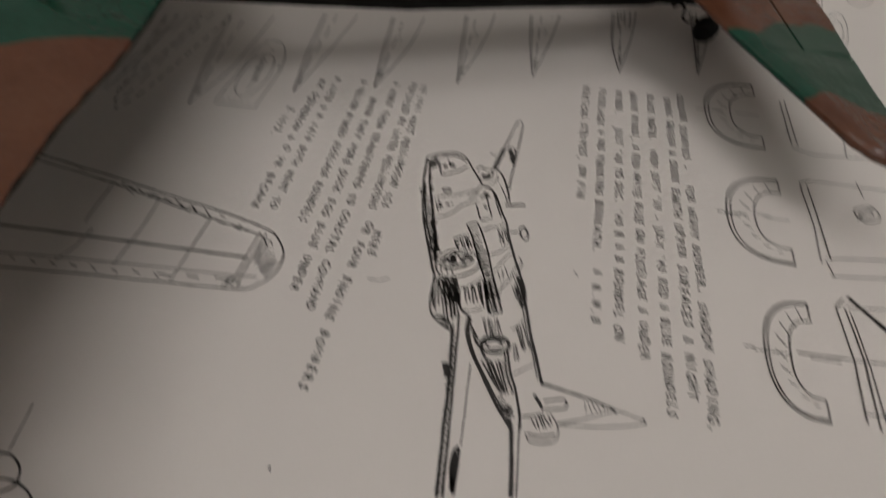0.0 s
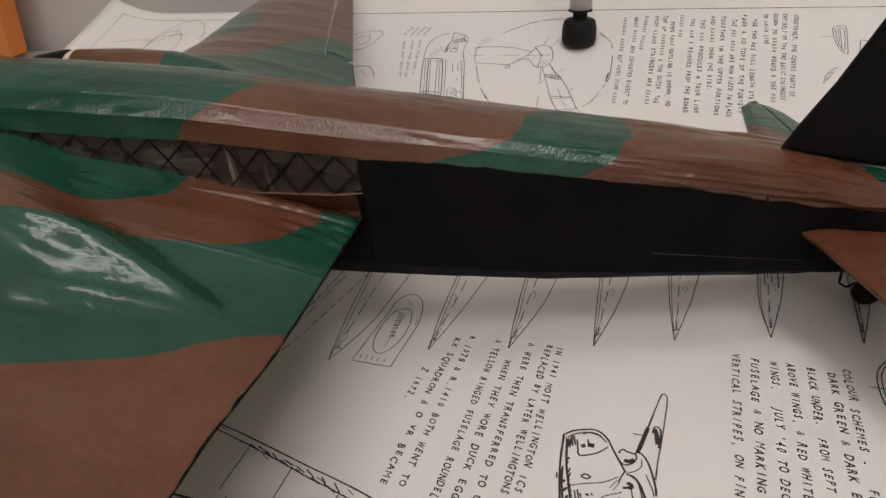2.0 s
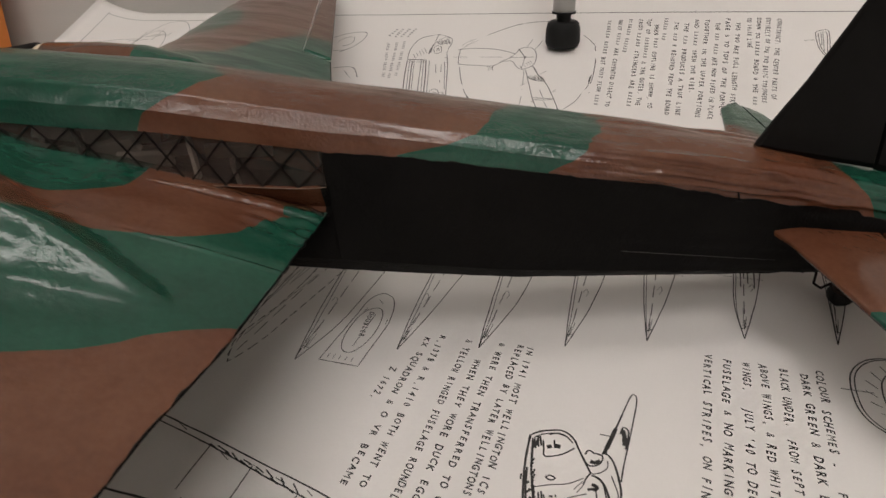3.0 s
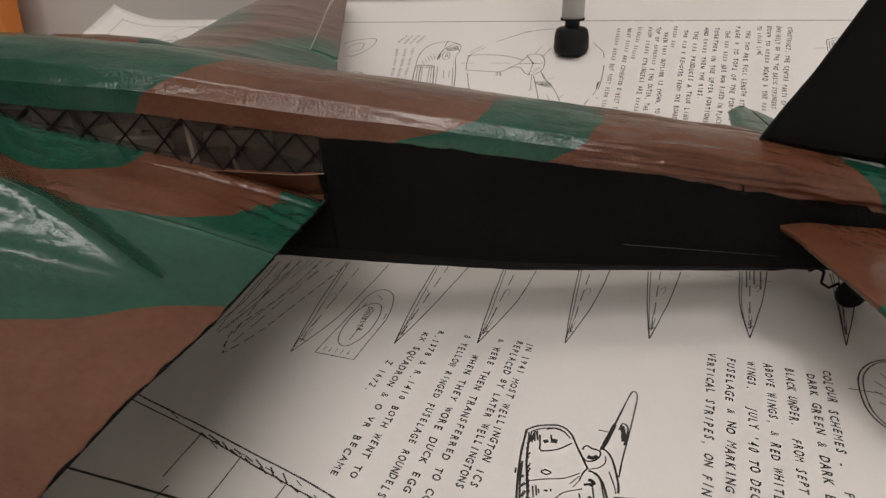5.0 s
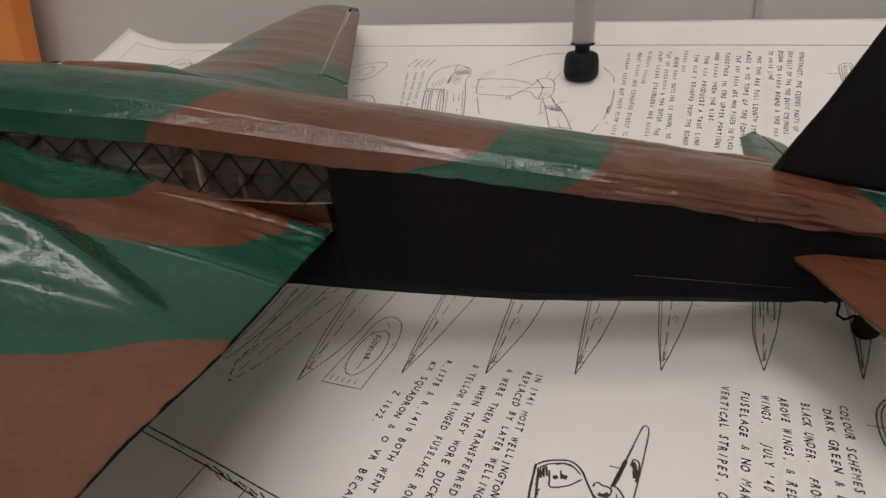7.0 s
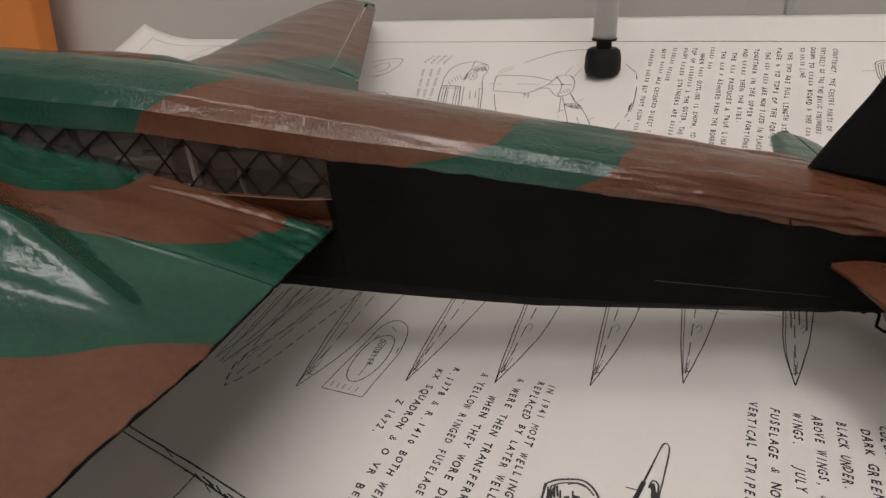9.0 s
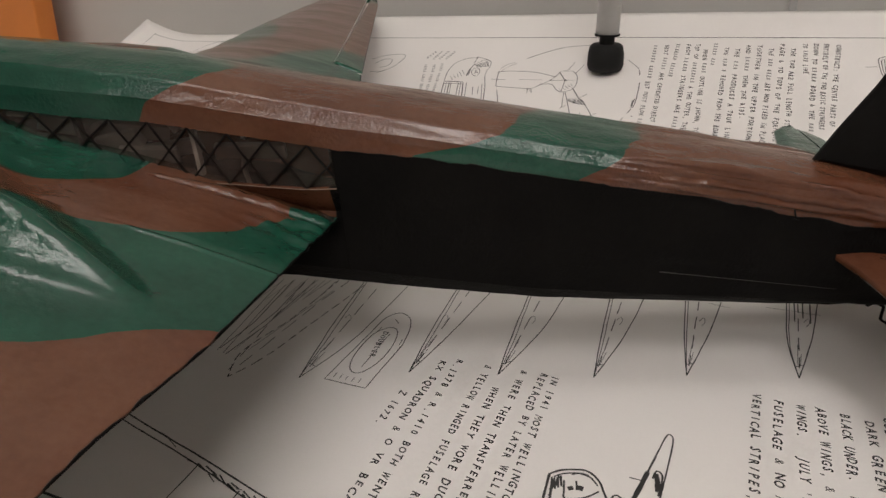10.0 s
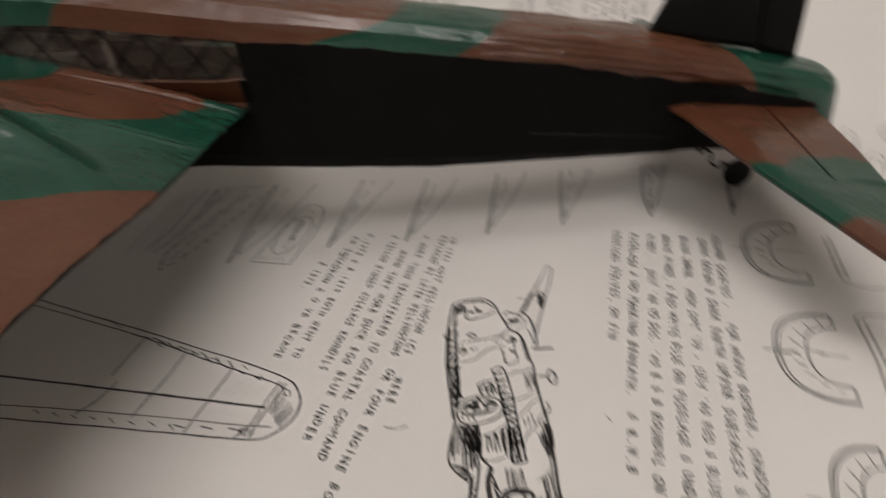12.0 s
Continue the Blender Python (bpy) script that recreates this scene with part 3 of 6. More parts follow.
def build_wing(side):
    name = "wing"
    slit = 0.0032 if side < 0 else 0.0065
    vs = [0.020, 0.026] + list(np.linspace(0.030, 0.068, 22)) + list(np.linspace(0.0684, 0.0722, 10)) + list(np.linspace(0.0735, 0.124, 44)) + list(np.linspace(0.1265, CUT - 0.0005, 26)) + [CUT] + list(np.linspace(CUT + 0.004, 0.44, 50)) + [0.448, 0.455, 0.460, 0.4625]
    fr = [(1 - math.cos(math.pi * i / 46)) / 2 for i in range(47)]
    bm = bmesh.new()
    rings = []
    for v in vs:
        le, te = lead(v, side), table(TE, v)
        fmax = 1.0
        if v > CUT and v < 0.44:
            fmax = (hinge_line(v, side) - 0.0004 - slit * (v - CUT) - le) / (te - le)
        ring = []
        for up in (True, False):
            seq = fr if up else fr[-2:0:-1]
            for f in seq:
                f2 = f * fmax
                u, z = wing_point(v, f2, up, side)
                if up:
                    z += nacelle_bump(u, v) if side < 0 else far_bump(u, v)
                    # slack covering between ribs
                    z -= 0.0010 * abs(math.sin((v - 0.0265) * math.pi / 0.04)) ** 0.45 * math.sin(math.pi * f) ** 0.6
                    if side < 0:
                        z += 0.0007 * max(0.0, 1 - abs(v - 0.0702) / 0.0013) * min(1.0, max(0.0, (u + 0.172) / 0.012)) * (0.8 + 0.6 * noise.noise(Vector((u * 220, 1, 3))))
                        z += 0.0020 * noise.noise(Vector((u * 150 + v * 60, v * 260 - u * 60, 9.0))) * max(0.0, min(1.0, (u + 0.150) / 0.02)) * max(0.0, min(1.0, (0.06 - v) / 0.02))
                        z += (0.0013 * noise.noise(Vector((u * 80, v * 110, 6.0))) + 0.0014 * noise.noise(Vector((u * 230, v * 260, 2.0)))) * max(0.0, min(1.0, (-0.165 - u) / 0.02)) * max(0.0, 1 - abs(v - 0.098) / 0.035)
                    z += 0.00045 * noise.noise(Vector((u * 60, v * 90, 3.0))) * math.sin(math.pi * f)
                if f == 1.0 and fmax == 1.0:
                    z -= 0.0005
                ring.append((u, side * reach(v, side), z))
        rings.append(ring)
    loft(bm, rings)
    ob = part(name, bm, M_WING, craft, "green and brown camouflaged wing", smooth=True)
    # dark trailing edge; on the far wing the fairing gap's shade is painted black
    def edge_gap_dark(p):
        v = abs(p.y)
        return p.x - table(TE, v) + 0.0005 + 0.0009 * noise.noise(Vector((v * 160, 5, side))) if v < CUT + 0.002 and p.x > -0.2 else (0.0018 - abs(p.x + 0.2390) if side > 0 and abs(v - 0.095) < 0.02 else -0.02)

    paint(ob, near_camo if side < 0 else far_camo, edge_gap_dark)
    # aileron, drooping slightly behind a narrow gap
    bm = bmesh.new()
    rings = []
    for v in np.linspace(CUT + 0.006, 0.437, 46):
        le, te = lead(v, side), table(TE, v)
        f0 = (hinge_line(v, side) + 0.0004 + slit * (v - CUT) - le) / (te - le)
        ring = []
        for up in (True, False):
            for f in (np.linspace(f0, 1, 12) if up else np.linspace(1, f0, 12)[1:-1]):
                u, z = wing_point(v, float(f), up, side)
                z -= 0.05 * (u - hinge_line(v, side))
                ring.append((u, side * reach(v, side), z))
        rings.append(ring)
    loft(bm, rings)
    hinge = bmesh.new()
    loft(hinge, [[(hinge_line(v, side) - 0.0005 - slit * (v - CUT) + d, side * reach(v, side), wing_point(v, (hinge_line(v, side) - lead(v, side)) / (table(TE, v) - lead(v, side)), up, side)[1] - (0.0 if up else -0.6) * 0.004 + e)
                  for d, up, e in ((0, False, 0.001), (0.0004, False, 0.001), (0.0004, True, -0.0008), (0, True, -0.0008))] for v in np.linspace(CUT + 0.012, 0.438, 24)])
    part("hinge_face", hinge, M_PAPER, craft, "unpainted pale hinge face")
    ob = part("aileron", bm, M_WING, craft, "hinged aileron behind a narrow gap", smooth=True)
    paint(ob, near_camo if side < 0 else far_camo)


def nacelle_camo(p):
    return max(-0.02, min(0.02, p.x + (0.205 if p.y < 0 else 0.2224)))


def build_nacelle(side):
    v = side * 0.095
    bm = bmesh.new()
    turned(bm, [(-0.2735, 0.0175), (-0.2725, 0.0205), (-0.245, 0.0225), (-0.22, 0.0225), (-0.195, 0.018), (-0.178, 0.010), (-0.165, 0.003)], 36, "X")
    for q in bm.verts:
        q.co += Vector((0, v, (0.0985 if side < 0 else 0.1095) - 0.15 * (q.co.x + 0.268)))
    nac = part("nacelle", bm, M_WING, craft, "engine nacelle on the wing", smooth=True)
    paint(nac, nacelle_camo)
    bm = bmesh.new()
    turned(bm, [(-0.277, 0.0185), (-0.2765, 0.0215), (-0.2735, 0.0218), (-0.273, 0.019)], 36, "X", (0, v, 0.1085))
    part("cowl_ring", bm, M_CREAM, nac, "cream card ring behind the black cowl", smooth=True)
    bm = bmesh.new()
    turned(bm, [(-0.303, 0.010), (-0.302, 0.017), (-0.296, 0.021), (-0.280, 0.0225), (-0.277, 0.0205)], 36, "X", (0, v, 0.1085))
    part("cowl", bm, M_BLACK, nac, "black engine cowl", smooth=True)


def build_fillet(side):
    """Glossy glued seam where the wing's upper skin meets the body."""
    bm = bmesh.new()
    rings = []
    for u in np.linspace(-0.172, -0.1085, 50):
        te, le = table(TE, 0.0265), table(LE, 0.0265)
        v = 0.0272 + 0.10 * (-0.1085 - u)
        _, z = wing_point(v, min(1.0, (u - le) / (te - le)), True)
        r = min(1.0, (u + 0.176) / 0.03) * 0.0024 + 0.0006 * noise.noise(Vector((u * 200, side, 0)))
        rings.append([(u, side * (v + 1.5 * r * math.cos(t)), z - 0.0008 + r * (math.sin(t) + 0.14 * noise.noise(Vector((u * 600, t * 3, side))))) for t in [i * math.pi / 4 for i in range(8)]])
    loft(bm, rings)
    paint(part("root_seam", bm, M_CAMO, craft, "glossy seam between wing and body", smooth=True), lambda p: -0.02 if p.x < -0.122 else 0.02)


for _s in (-1, 1):
    build_wing(_s)
    build_fillet(_s)
    build_nacelle(_s)


# ---- tail
def slab(bm, outline, thick, place):
    """A cushion-edged flat surface: outline of (a, b) pairs, placed by place(a, b, offset)."""
    n = len(outline)
    ca = sum(p[0] for p in outline) / n
    cb = sum(p[1] for p in outline) / n
    rings = []
    for s, d in ((0.93, -0.5), (1.0, -0.15), (1.0, 0.15), (0.93, 0.5)):
        rings.append([place(ca + (a - ca) * s, cb + (b - cb) * s, d * thick) for a, b in outline])
    loft(bm, rings)
    return bm


def subdivided(outline, step=0.004):
    out = []
    for i, p in enumerate(outline):
        q = outline[(i + 1) % len(outline)]
        m = max(1, int(math.dist(p, q) / step))
        out += [(p[0] + (q[0] - p[0]) * k / m, p[1] + (q[1] - p[1]) * k / m) for k in range(m)]
    return out


def build_fin():
    bm = bmesh.new()
    outline = [(.0745, .083), (.082, .0955), (.0927, .1113), (.1102, .1425), (.119, .158), (.1245, .164), (.1275, .1655), (.1275, .070)]
    slab(bm, subdivided(outline), 0.0048, lambda a, b, d: (a, d, b))
    part("fin", bm, M_BLACK, craft, "tall matt black fin")
    bm = bmesh.new()
    outline = [(.1277, .0695), (.1277, .1655), (.136, .164), (.1425, .157), (.1470, .143), (.1490, .12), (.1485, .09), (.1475, .0625)]
    slab(bm, subdivided(outline), 0.0042, lambda a, b, d: (a, d, b))
    part("rudder", bm, M_BLACK, craft, "matt black rudder")


def tail_z(u, v, side):
    return 0.0527 - 0.15 * (u - 0.081) - (0.055 if side < 0 else 0.005) * (v - 0.022) + 0.0018 * max(0.0, 1 - (v - 0.02) / 0.06)


def tail_camo(side):
    def f(p):
        v, u = abs(p.y), p.x
        w = 0.003 * math.sin(u * 140) + 0.002 * math.sin(u * 310)
        if side < 0:
            d = min(v - (0.0735 - 0.25 * max(0, u - 0.115) + w), 0.1138 + 0.5 * (u - 0.107) + w - v)
        else:
            d = v - (0.100 + w - 0.5 * (u - 0.115))
        return max(-0.02, min(0.02, d))
    return f


def build_tail(side):
    slit_end = 0.0885 if side < 0 else 0.150
    bm = bmesh.new()
    vs = list(np.linspace(0.015, 0.140, 60)) + [0.1435, 0.146, 0.148, 0.1495]
    le = [(0.015, .0785), (0.0225, .0789), (0.0240, .0794), (0.027, .0808), (0.033, .0834), (0.06, .0908), (0.14, .1120), (0.146, .1165), (0.1495, .1235)]
    te = [(0.015, .1500), (0.022, .1505), (0.06, .1478), (0.11, .1395), (0.135, .1365), (0.146, .1320), (0.1495, .1275)]
    hinge = [(0.015, .1260), (0.15, .1165 if side < 0 else .1275)]

    def strip(bm, fa, fb, vs):
        rings = []
        for v in vs:
            a, b = fa(v), fb(v)
            ring = []
            for f in [(1 - math.cos(math.pi * i / 14)) / 2 for i in range(15)]:
                u = a + (b - a) * f
                g = (u - table(le, v)) / max(1e-5, table(te, v) - table(le, v))
                h = 0.0034 * min(1.0, 6 * max(0.02, g)) ** 0.5 * (1 - 0.75 * g)
                ring.append((u, v, h))
            rings.append([(u, side * v, tail_z(u, v, side) + h) for u, v, h in ring] + [(u, side * v, tail_z(u, v, side) - h) for u, v, h in ring[::-1]])
        loft(bm, rings)

    inner = [v for v in vs if v <= slit_end]
    strip(bm, lambda v: table(le, v), lambda v: (table(hinge, v) - 0.0006) if v <= slit_end else table(te, v), vs)
    ob = part("tailplane", bm, M_WING, craft, "camouflaged tailplane half", smooth=True)
    paint(ob, tail_camo(side))
    bm = bmesh.new()
    strip(bm, lambda v: table(hinge, v) + 0.0006, lambda v: table(te, v), inner)
    ob = part("elevator", bm, M_WING, craft, "elevator behind a dark slit")
    paint(ob, tail_camo(side))


build_fin()
for _s in (-1, 1):
    build_tail(_s)


def build_tail_wheel():
    bm = bmesh.new()
    turned(bm, [(-0.0030, 0.0040), (-0.0028, 0.0058), (-0.0015, 0.0068), (0.0015, 0.0068), (0.0028, 0.0058), (0.0030, 0.0040)], 24, "Y", (0.1265, -0.004, 0.0068))
    tyre = part("tail_wheel", bm, M_RUBBER, craft, "small black tail wheel", smooth=True)
    bm = bmesh.new()
    rod(bm, (0.1265, -0.0085, 0.0068), (0.1265, 0.0005, 0.0068), 0.0006)
    rod(bm, (0.1265, -0.0082, 0.0068), (0.119, -0.0082, 0.0120), 0.0006)
    turns = [(0.119, -0.0082, 0.0120), (0.1165, -0.0095, 0.0165), (0.1120, -0.0105, 0.0150), (0.1085, -0.0100, 0.0175), (0.1095, -0.0085, 0.0225), (0.1060, -0.0080, 0.0245), (0.1035, -0.0075, 0.0225), (0.1020, -0.0070, 0.0320)]
    for a, b in zip(turns, turns[1:]):
        rod(bm, a, b, 0.0006)
    part("wire_fork", bm, M_STICK, tyre, "bent dark wire leg")


build_tail_wheel()

# a pale crease along the black side
_bm = bmesh.new()
rod(_bm, (0.016, -0.02545, 0.0510), (0.082, -0.02395, 0.0408), 0.00011, 0.00004, n=6)
part("crease", _bm, M_CREASE, craft, "thin pale crease on the black side")

_bm = bmesh.new()
rod(_bm, (0.0612, -0.0238, 0.0770), (0.0626, -0.0238, 0.0716), 0.00022, 0.0004, n=6)
rod(_bm, (0.0606, -0.0239, 0.0713), (0.0640, -0.0238, 0.0702), 0.0003, n=6)
part("tear", _bm, M_BLACK, craft, "small dark tear in the brown covering")

# main wheels under the nacelles carry the model
for _s in (-1, 1):
    _bm = bmesh.new()
    turned(_bm, [(-0.007, 0.010), (-0.006, 0.017), (-0.003, 0.0195), (0.003, 0.0195), (0.006, 0.017), (0.007, 0.010)], 32, "Y", (-0.262, _s * 0.095, 0.0195))
    _w = part("main_wheel", _bm, M_RUBBER, craft, "black main wheel", smooth=True)
    _bm = bmesh.new()
    rod(_bm, (-0.262, _s * 0.095 - 0.009, 0.0195), (-0.255, _s * 0.095 - 0.009, 0.092), 0.0014)
    rod(_bm, (-0.262, _s * 0.095 + 0.009, 0.0195), (-0.255, _s * 0.095 + 0.009, 0.092), 0.0014)
    rod(_bm, (-0.262, _s * 0.095 - 0.010, 0.0195), (-0.262, _s * 0.095 + 0.010, 0.0195), 0.0014)
    part("wheel_leg", _bm, M_STICK, _w, "dark wire undercarriage leg")


# ---------------------------------------------------------------- things behind the model
def build_stand_leg():
    x, y = -0.0725, 0.346
    z = sheet_z(x, y)
    leg = thing("stand_leg", "light grey tubular stand leg with a black rubber foot", "stand leg", pose(x, y, z, -3, 2, 0))
    bm = bmesh.new()
    turned(bm, [(0.0, 0.0108), (0.0012, 0.0134), (0.005, 0.0150), (0.015, 0.0147), (0.0205, 0.0134), (0.0222, 0.0112)], 40)
    part("rubber_foot", bm, M_RUBBER, leg, "flared black rubber foot", smooth=True)
    bm = bmesh.new()
    turned(bm, [(0.0222, 0.0062), (0.0285, 0.0062), (0.0286, 0.0102), (0.0302, 0.0102)], 32)
    part("collar", bm, M_RUBBER, leg)
    bm = bmesh.new()
    turned(bm, [(0.0302, 0.0094), (0.60, 0.0094)], 32)
    part("tube", bm, M_TUBE, leg, "light grey metal tube", smooth=True)


build_stand_leg()

orange = thing("orange_board", "plain orange plastic board leaning by the wall", "board", pose(-0.866, 0.405, 0.0, 0, 12, 0))
part("body", boxed(-0.22, 0.0, 0, 0.03, 0.004, 0.32, bevel=0.003), M_ORANGE, orange)


def build_loose_sheet():
    """A second sheet with one corner curled up off the table."""
    sh = thing("loose_sheet", "second white plan sheet with a curled-up corner", "plan")

    def height(x, y):
        b = max(0.0, (y - 0.12) / 0.28)
        a = max(0.0, (-0.565 - x) / 0.08)
        return 0.003 + 0.060 * b ** 1.6 + 0.021 * a ** 2 * b ** 2

    bm = bmesh.new()
    n = 30
    g = []
    for i in range(n):
        for j in range(n):
            x = -0.640 + 0.27 * i / (n - 1) - 0.02 * (1 - j / (n - 1))
            y = 0.12 + 0.28 * j / (n - 1)
            g.append(bm.verts.new((x, y, height(x, y))))
    for i in range(n - 1):
        for j in range(n - 1):
            bm.faces.new((g[i * n + j], g[(i + 1) * n + j], g[(i + 1) * n + j + 1], g[i * n + j + 1]))
    ob = part("paper", bm, M_PAPER, sh, smooth=True)
    s = ob.modifiers.new("thick", "SOLIDIFY")
    s.thickness = 0.0003
    bm = bmesh.new()

    def line(pts):
        for a, b in zip(pts, pts[1:]):
            d = Vector((b[0] - a[0], b[1] - a[1])).normalized() * 0.00028
            bm.faces.new([bm.verts.new((x, y, height(x, y) + 0.0006)) for x, y in
                          ((a[0] - d.y, a[1] + d.x), (a[0] + d.y, a[1] - d.x), (b[0] + d.y, b[1] - d.x), (b[0] - d.y, b[1] + d.x))])

    for k in range(24):
        y = 0.20 + 0.0078 * k
        line([(-0.618, y), (-0.618, y + 0.0079)])
    for k in range(20):
        x = -0.618 + 0.011 * k
        line([(x, 0.385), (x + 0.0112, 0.385)])
    for k in range(5):
        line([(-0.60, 0.25 + 0.022 * k), (-0.585 + 0.004 * k, 0.26 + 0.022 * k)])
    for cx, cy, r in ((-0.53, 0.33, 0.022), (-0.515, 0.33, 0.034), (-0.46, 0.30, 0.026)):
        line([(cx + r * math.cos(t), cy + 1.6 * r * math.sin(t)) for t in np.linspace(0, 6.283, 24)])
    for k in range(26):
        x, y = random.uniform(-0.60, -0.42), random.uniform(0.24, 0.37)
        q, l = random.choice((0.15, 1.2, 1.45)), random.uniform(0.008, 0.03)
        line([(x, y), (x + l * math.cos(q), y + l * math.sin(q))])
    part("line_drawing", bm, M_PENCIL, sh)
    return sh


loose = build_loose_sheet()
import functools


# ---------------------------------------------------------------- ink on the plan
MM = 0.001
INK_LIFT = 0.00022
ink_bm = {}
ink_now = [None]
ink_move = [(0.0, 0.0)]


def begin(name, dx=0.0, dy=0.0):
    """Starts a drawing of its own, moved by dx and dy."""
    ink_now[0] = (name, len(ink_bm))
    ink_move[0] = (dx, dy)


def rounded(pts, closed, step=1.2):
    """A smooth line through the points."""
    n = len(pts)
    out = []
    for i in range(n if closed else n - 1):
        if closed:
            p0, p1, p2, p3 = (pts[(i + k - 1) % n] for k in range(4))
        else:
            p1, p2 = pts[i], pts[i + 1]
            p0, p3 = pts[max(0, i - 1)], pts[min(n - 1, i + 2)]
        m = max(2, int(math.dist(p1, p2) / step))
        for k in range(m):
            t = k / m
            out.append(tuple(0.5 * (2 * p1[a] + (p2[a] - p0[a]) * t + (2 * p0[a] - 5 * p1[a] + 4 * p2[a] - p3[a]) * t * t
                                    + (3 * p1[a] - p0[a] - 3 * p2[a] + p3[a]) * t ** 3) for a in (0, 1)))
    out.append(pts[0] if closed else pts[-1])
    return out


def straight(pts, closed, step=2.5):
    out = []
    seq = pts + [pts[0]] if closed else pts
    for a, b in zip(seq, seq[1:]):
        m = max(1, int(math.dist(a, b) / step))
        out += [(a[0] + (b[0] - a[0]) * k / m, a[1] + (b[1] - a[1]) * k / m) for k in range(m)]
    return out + [seq[-1]]


def on_sheet(x, y, lift=INK_LIFT):
    return (x, y, sheet_z(x, y) + lift)


def ink(width, pts, smooth=True, closed=False, dash=False, pencil=False):
    """A pen line, points and width in millimetres, with a slightly unsteady hand."""
    pts = [(x + ink_move[0][0], y + ink_move[0][1]) for x, y in pts]
    line = rounded(pts, closed) if smooth and len(pts) > 2 else straight(pts, closed)
    bm = ink_bm.setdefault((ink_now[0], pencil), bmesh.new())
    run = []
    for i, (x, y) in enumerate(line):
        q = Vector((x * 0.09, y * 0.09, len(pts)))
        run.append((x + 0.22 * noise.noise(q), y + 0.22 * noise.noise(q + Vector((7, 3, 1)))))
    prev = None
    for i, (x, y) in enumerate(run):
        a, b = run[max(0, i - 1)], run[min(len(run) - 1, i + 1)]
        d = Vector((b[0] - a[0], b[1] - a[1]))
        if d.length < 1e-6:
            continue
        d.normalize()
        w = width * 0.62 * (0.85 + 0.5 * abs(noise.noise(Vector((x * 0.25, y * 0.25, 2)))))
        now = [bm.verts.new(on_sheet((x - d.y * w) * MM, (y + d.x * w) * MM)), bm.verts.new(on_sheet((x + d.y * w) * MM, (y - d.x * w) * MM))]
        if prev and not (dash and (i // 2) % 3 == 2):
            bm.faces.new((prev[0], prev[1], now[1], now[0]))
        prev = now


def hatch(width, count, a0, a1, b0, b1, pencil=False, jitter=0.5):
    """Loose shading strokes from the line a0-a1 to the line b0-b1."""
    for k in range(count):
        f = (k + 0.5) / count
        ends = [tuple(Vector(p).lerp(Vector(q), f) + Vector((random.uniform(-jitter, jitter), random.uniform(-jitter, jitter)))) for p, q in ((a0, a1), (b0, b1))]
        ink(width, ends, smooth=False, pencil=pencil)


@functools.lru_cache(None)
def word_mesh(text):
    c = bpy.data.curves.new("word", "FONT")
    c.body, c.size, c.resolution_u, c.offset = text, 1.0, 2, 0.0 if text in "M&" else 0.026
    o = bpy.data.objects.new("word", c)
    scene.collection.objects.link(o)
    me = bpy.data.meshes.new_from_object(o.evaluated_get(bpy.context.evaluated_depsgraph_get()))
    vs = [tuple(v.co[:2]) for v in me.vertices]
    fs = [tuple(p.vertices) for p in me.polygons]
    bpy.data.objects.remove(o)
    bpy.data.curves.remove(c)
    bpy.data.meshes.remove(me)
    return vs, fs


def lettering(text, start, end, cap=3.2, mat=None, lift=INK_LIFT):
    """One hand-lettered line from start to end (millimetres, middle of the letters). A word of # becomes plain bars."""
    s, e = Vector(start), Vector(end)
    d = (e - s).normalized()
    up = Vector((-d.y, d.x))
    length, n = (e - s).length, len(text)
    pos = 0
    for word in text.split(" "):
        if word:
            bm = bmesh.new()
            a = length * pos / n
            tilt = random.uniform(-0.025, 0.025)
            if "#" in word:
                # a bar for each letter, upright and slightly slanting
                cell = length / n
                for k in range(len(word)):
                    x0, thick = a + cell * k, cell * random.uniform(0.34, 0.52)
                    lo, hi, lean = -random.uniform(0.36, 0.5) * cap, random.uniform(0.36, 0.5) * cap, random.uniform(0.05, 0.25) * cap
                    pts = [(x0, lo), (x0 + thick, lo), (x0 + thick + lean, hi), (x0 + lean, hi)]
                    made = [bm.verts.new(on_sheet(*((s + d * x + up * y) * MM), lift)) for x, y in pts]
                    bm.faces.new(made)
                    if k:
                        # the pen drags from letter to letter
                        tip = bm.verts.new(on_sheet(*((s + d * (x0 - 0.2 * cell) + up * (lo + 0.1 * cap)) * MM), lift))
                        bm.faces.new((foot, made[0], tip))
                    foot = made[1]
                part("unreadable_word", bm, M_WORN, plan)
            else:
                pitch = length / n
                wide = 0.74 * pitch / 0.62
                for k, letter in enumerate(word):
                    vs, fs = word_mesh(letter)
                    narrow = min(wide, 0.90 * pitch / max(1e-3, max(v[0] for v in vs) - min(v[0] for v in vs)))
                    mid = (max(v[0] for v in vs) + min(v[0] for v in vs)) / 2
                    drop, lean = random.uniform(-0.10, 0.10) * cap, 0.16 + random.uniform(-0.10, 0.10)
                    big = cap * random.uniform(0.90, 1.12)
                    made = []
                    for x, y in vs:
                        py = (y / 0.73 - 0.5) * big
                        px = a + pitch * (k + 0.42) + (x - mid) * narrow + py * lean
                        py += drop + tilt * (px - a)
                        made.append(bm.verts.new(on_sheet(*((s + d * px + up * py) * MM), lift)))
                    for f in fs:
                        bm.faces.new([made[i] for i in f])
                part("written_word", bm, mat or M_INK, plan)
        pos += len(word) + 1


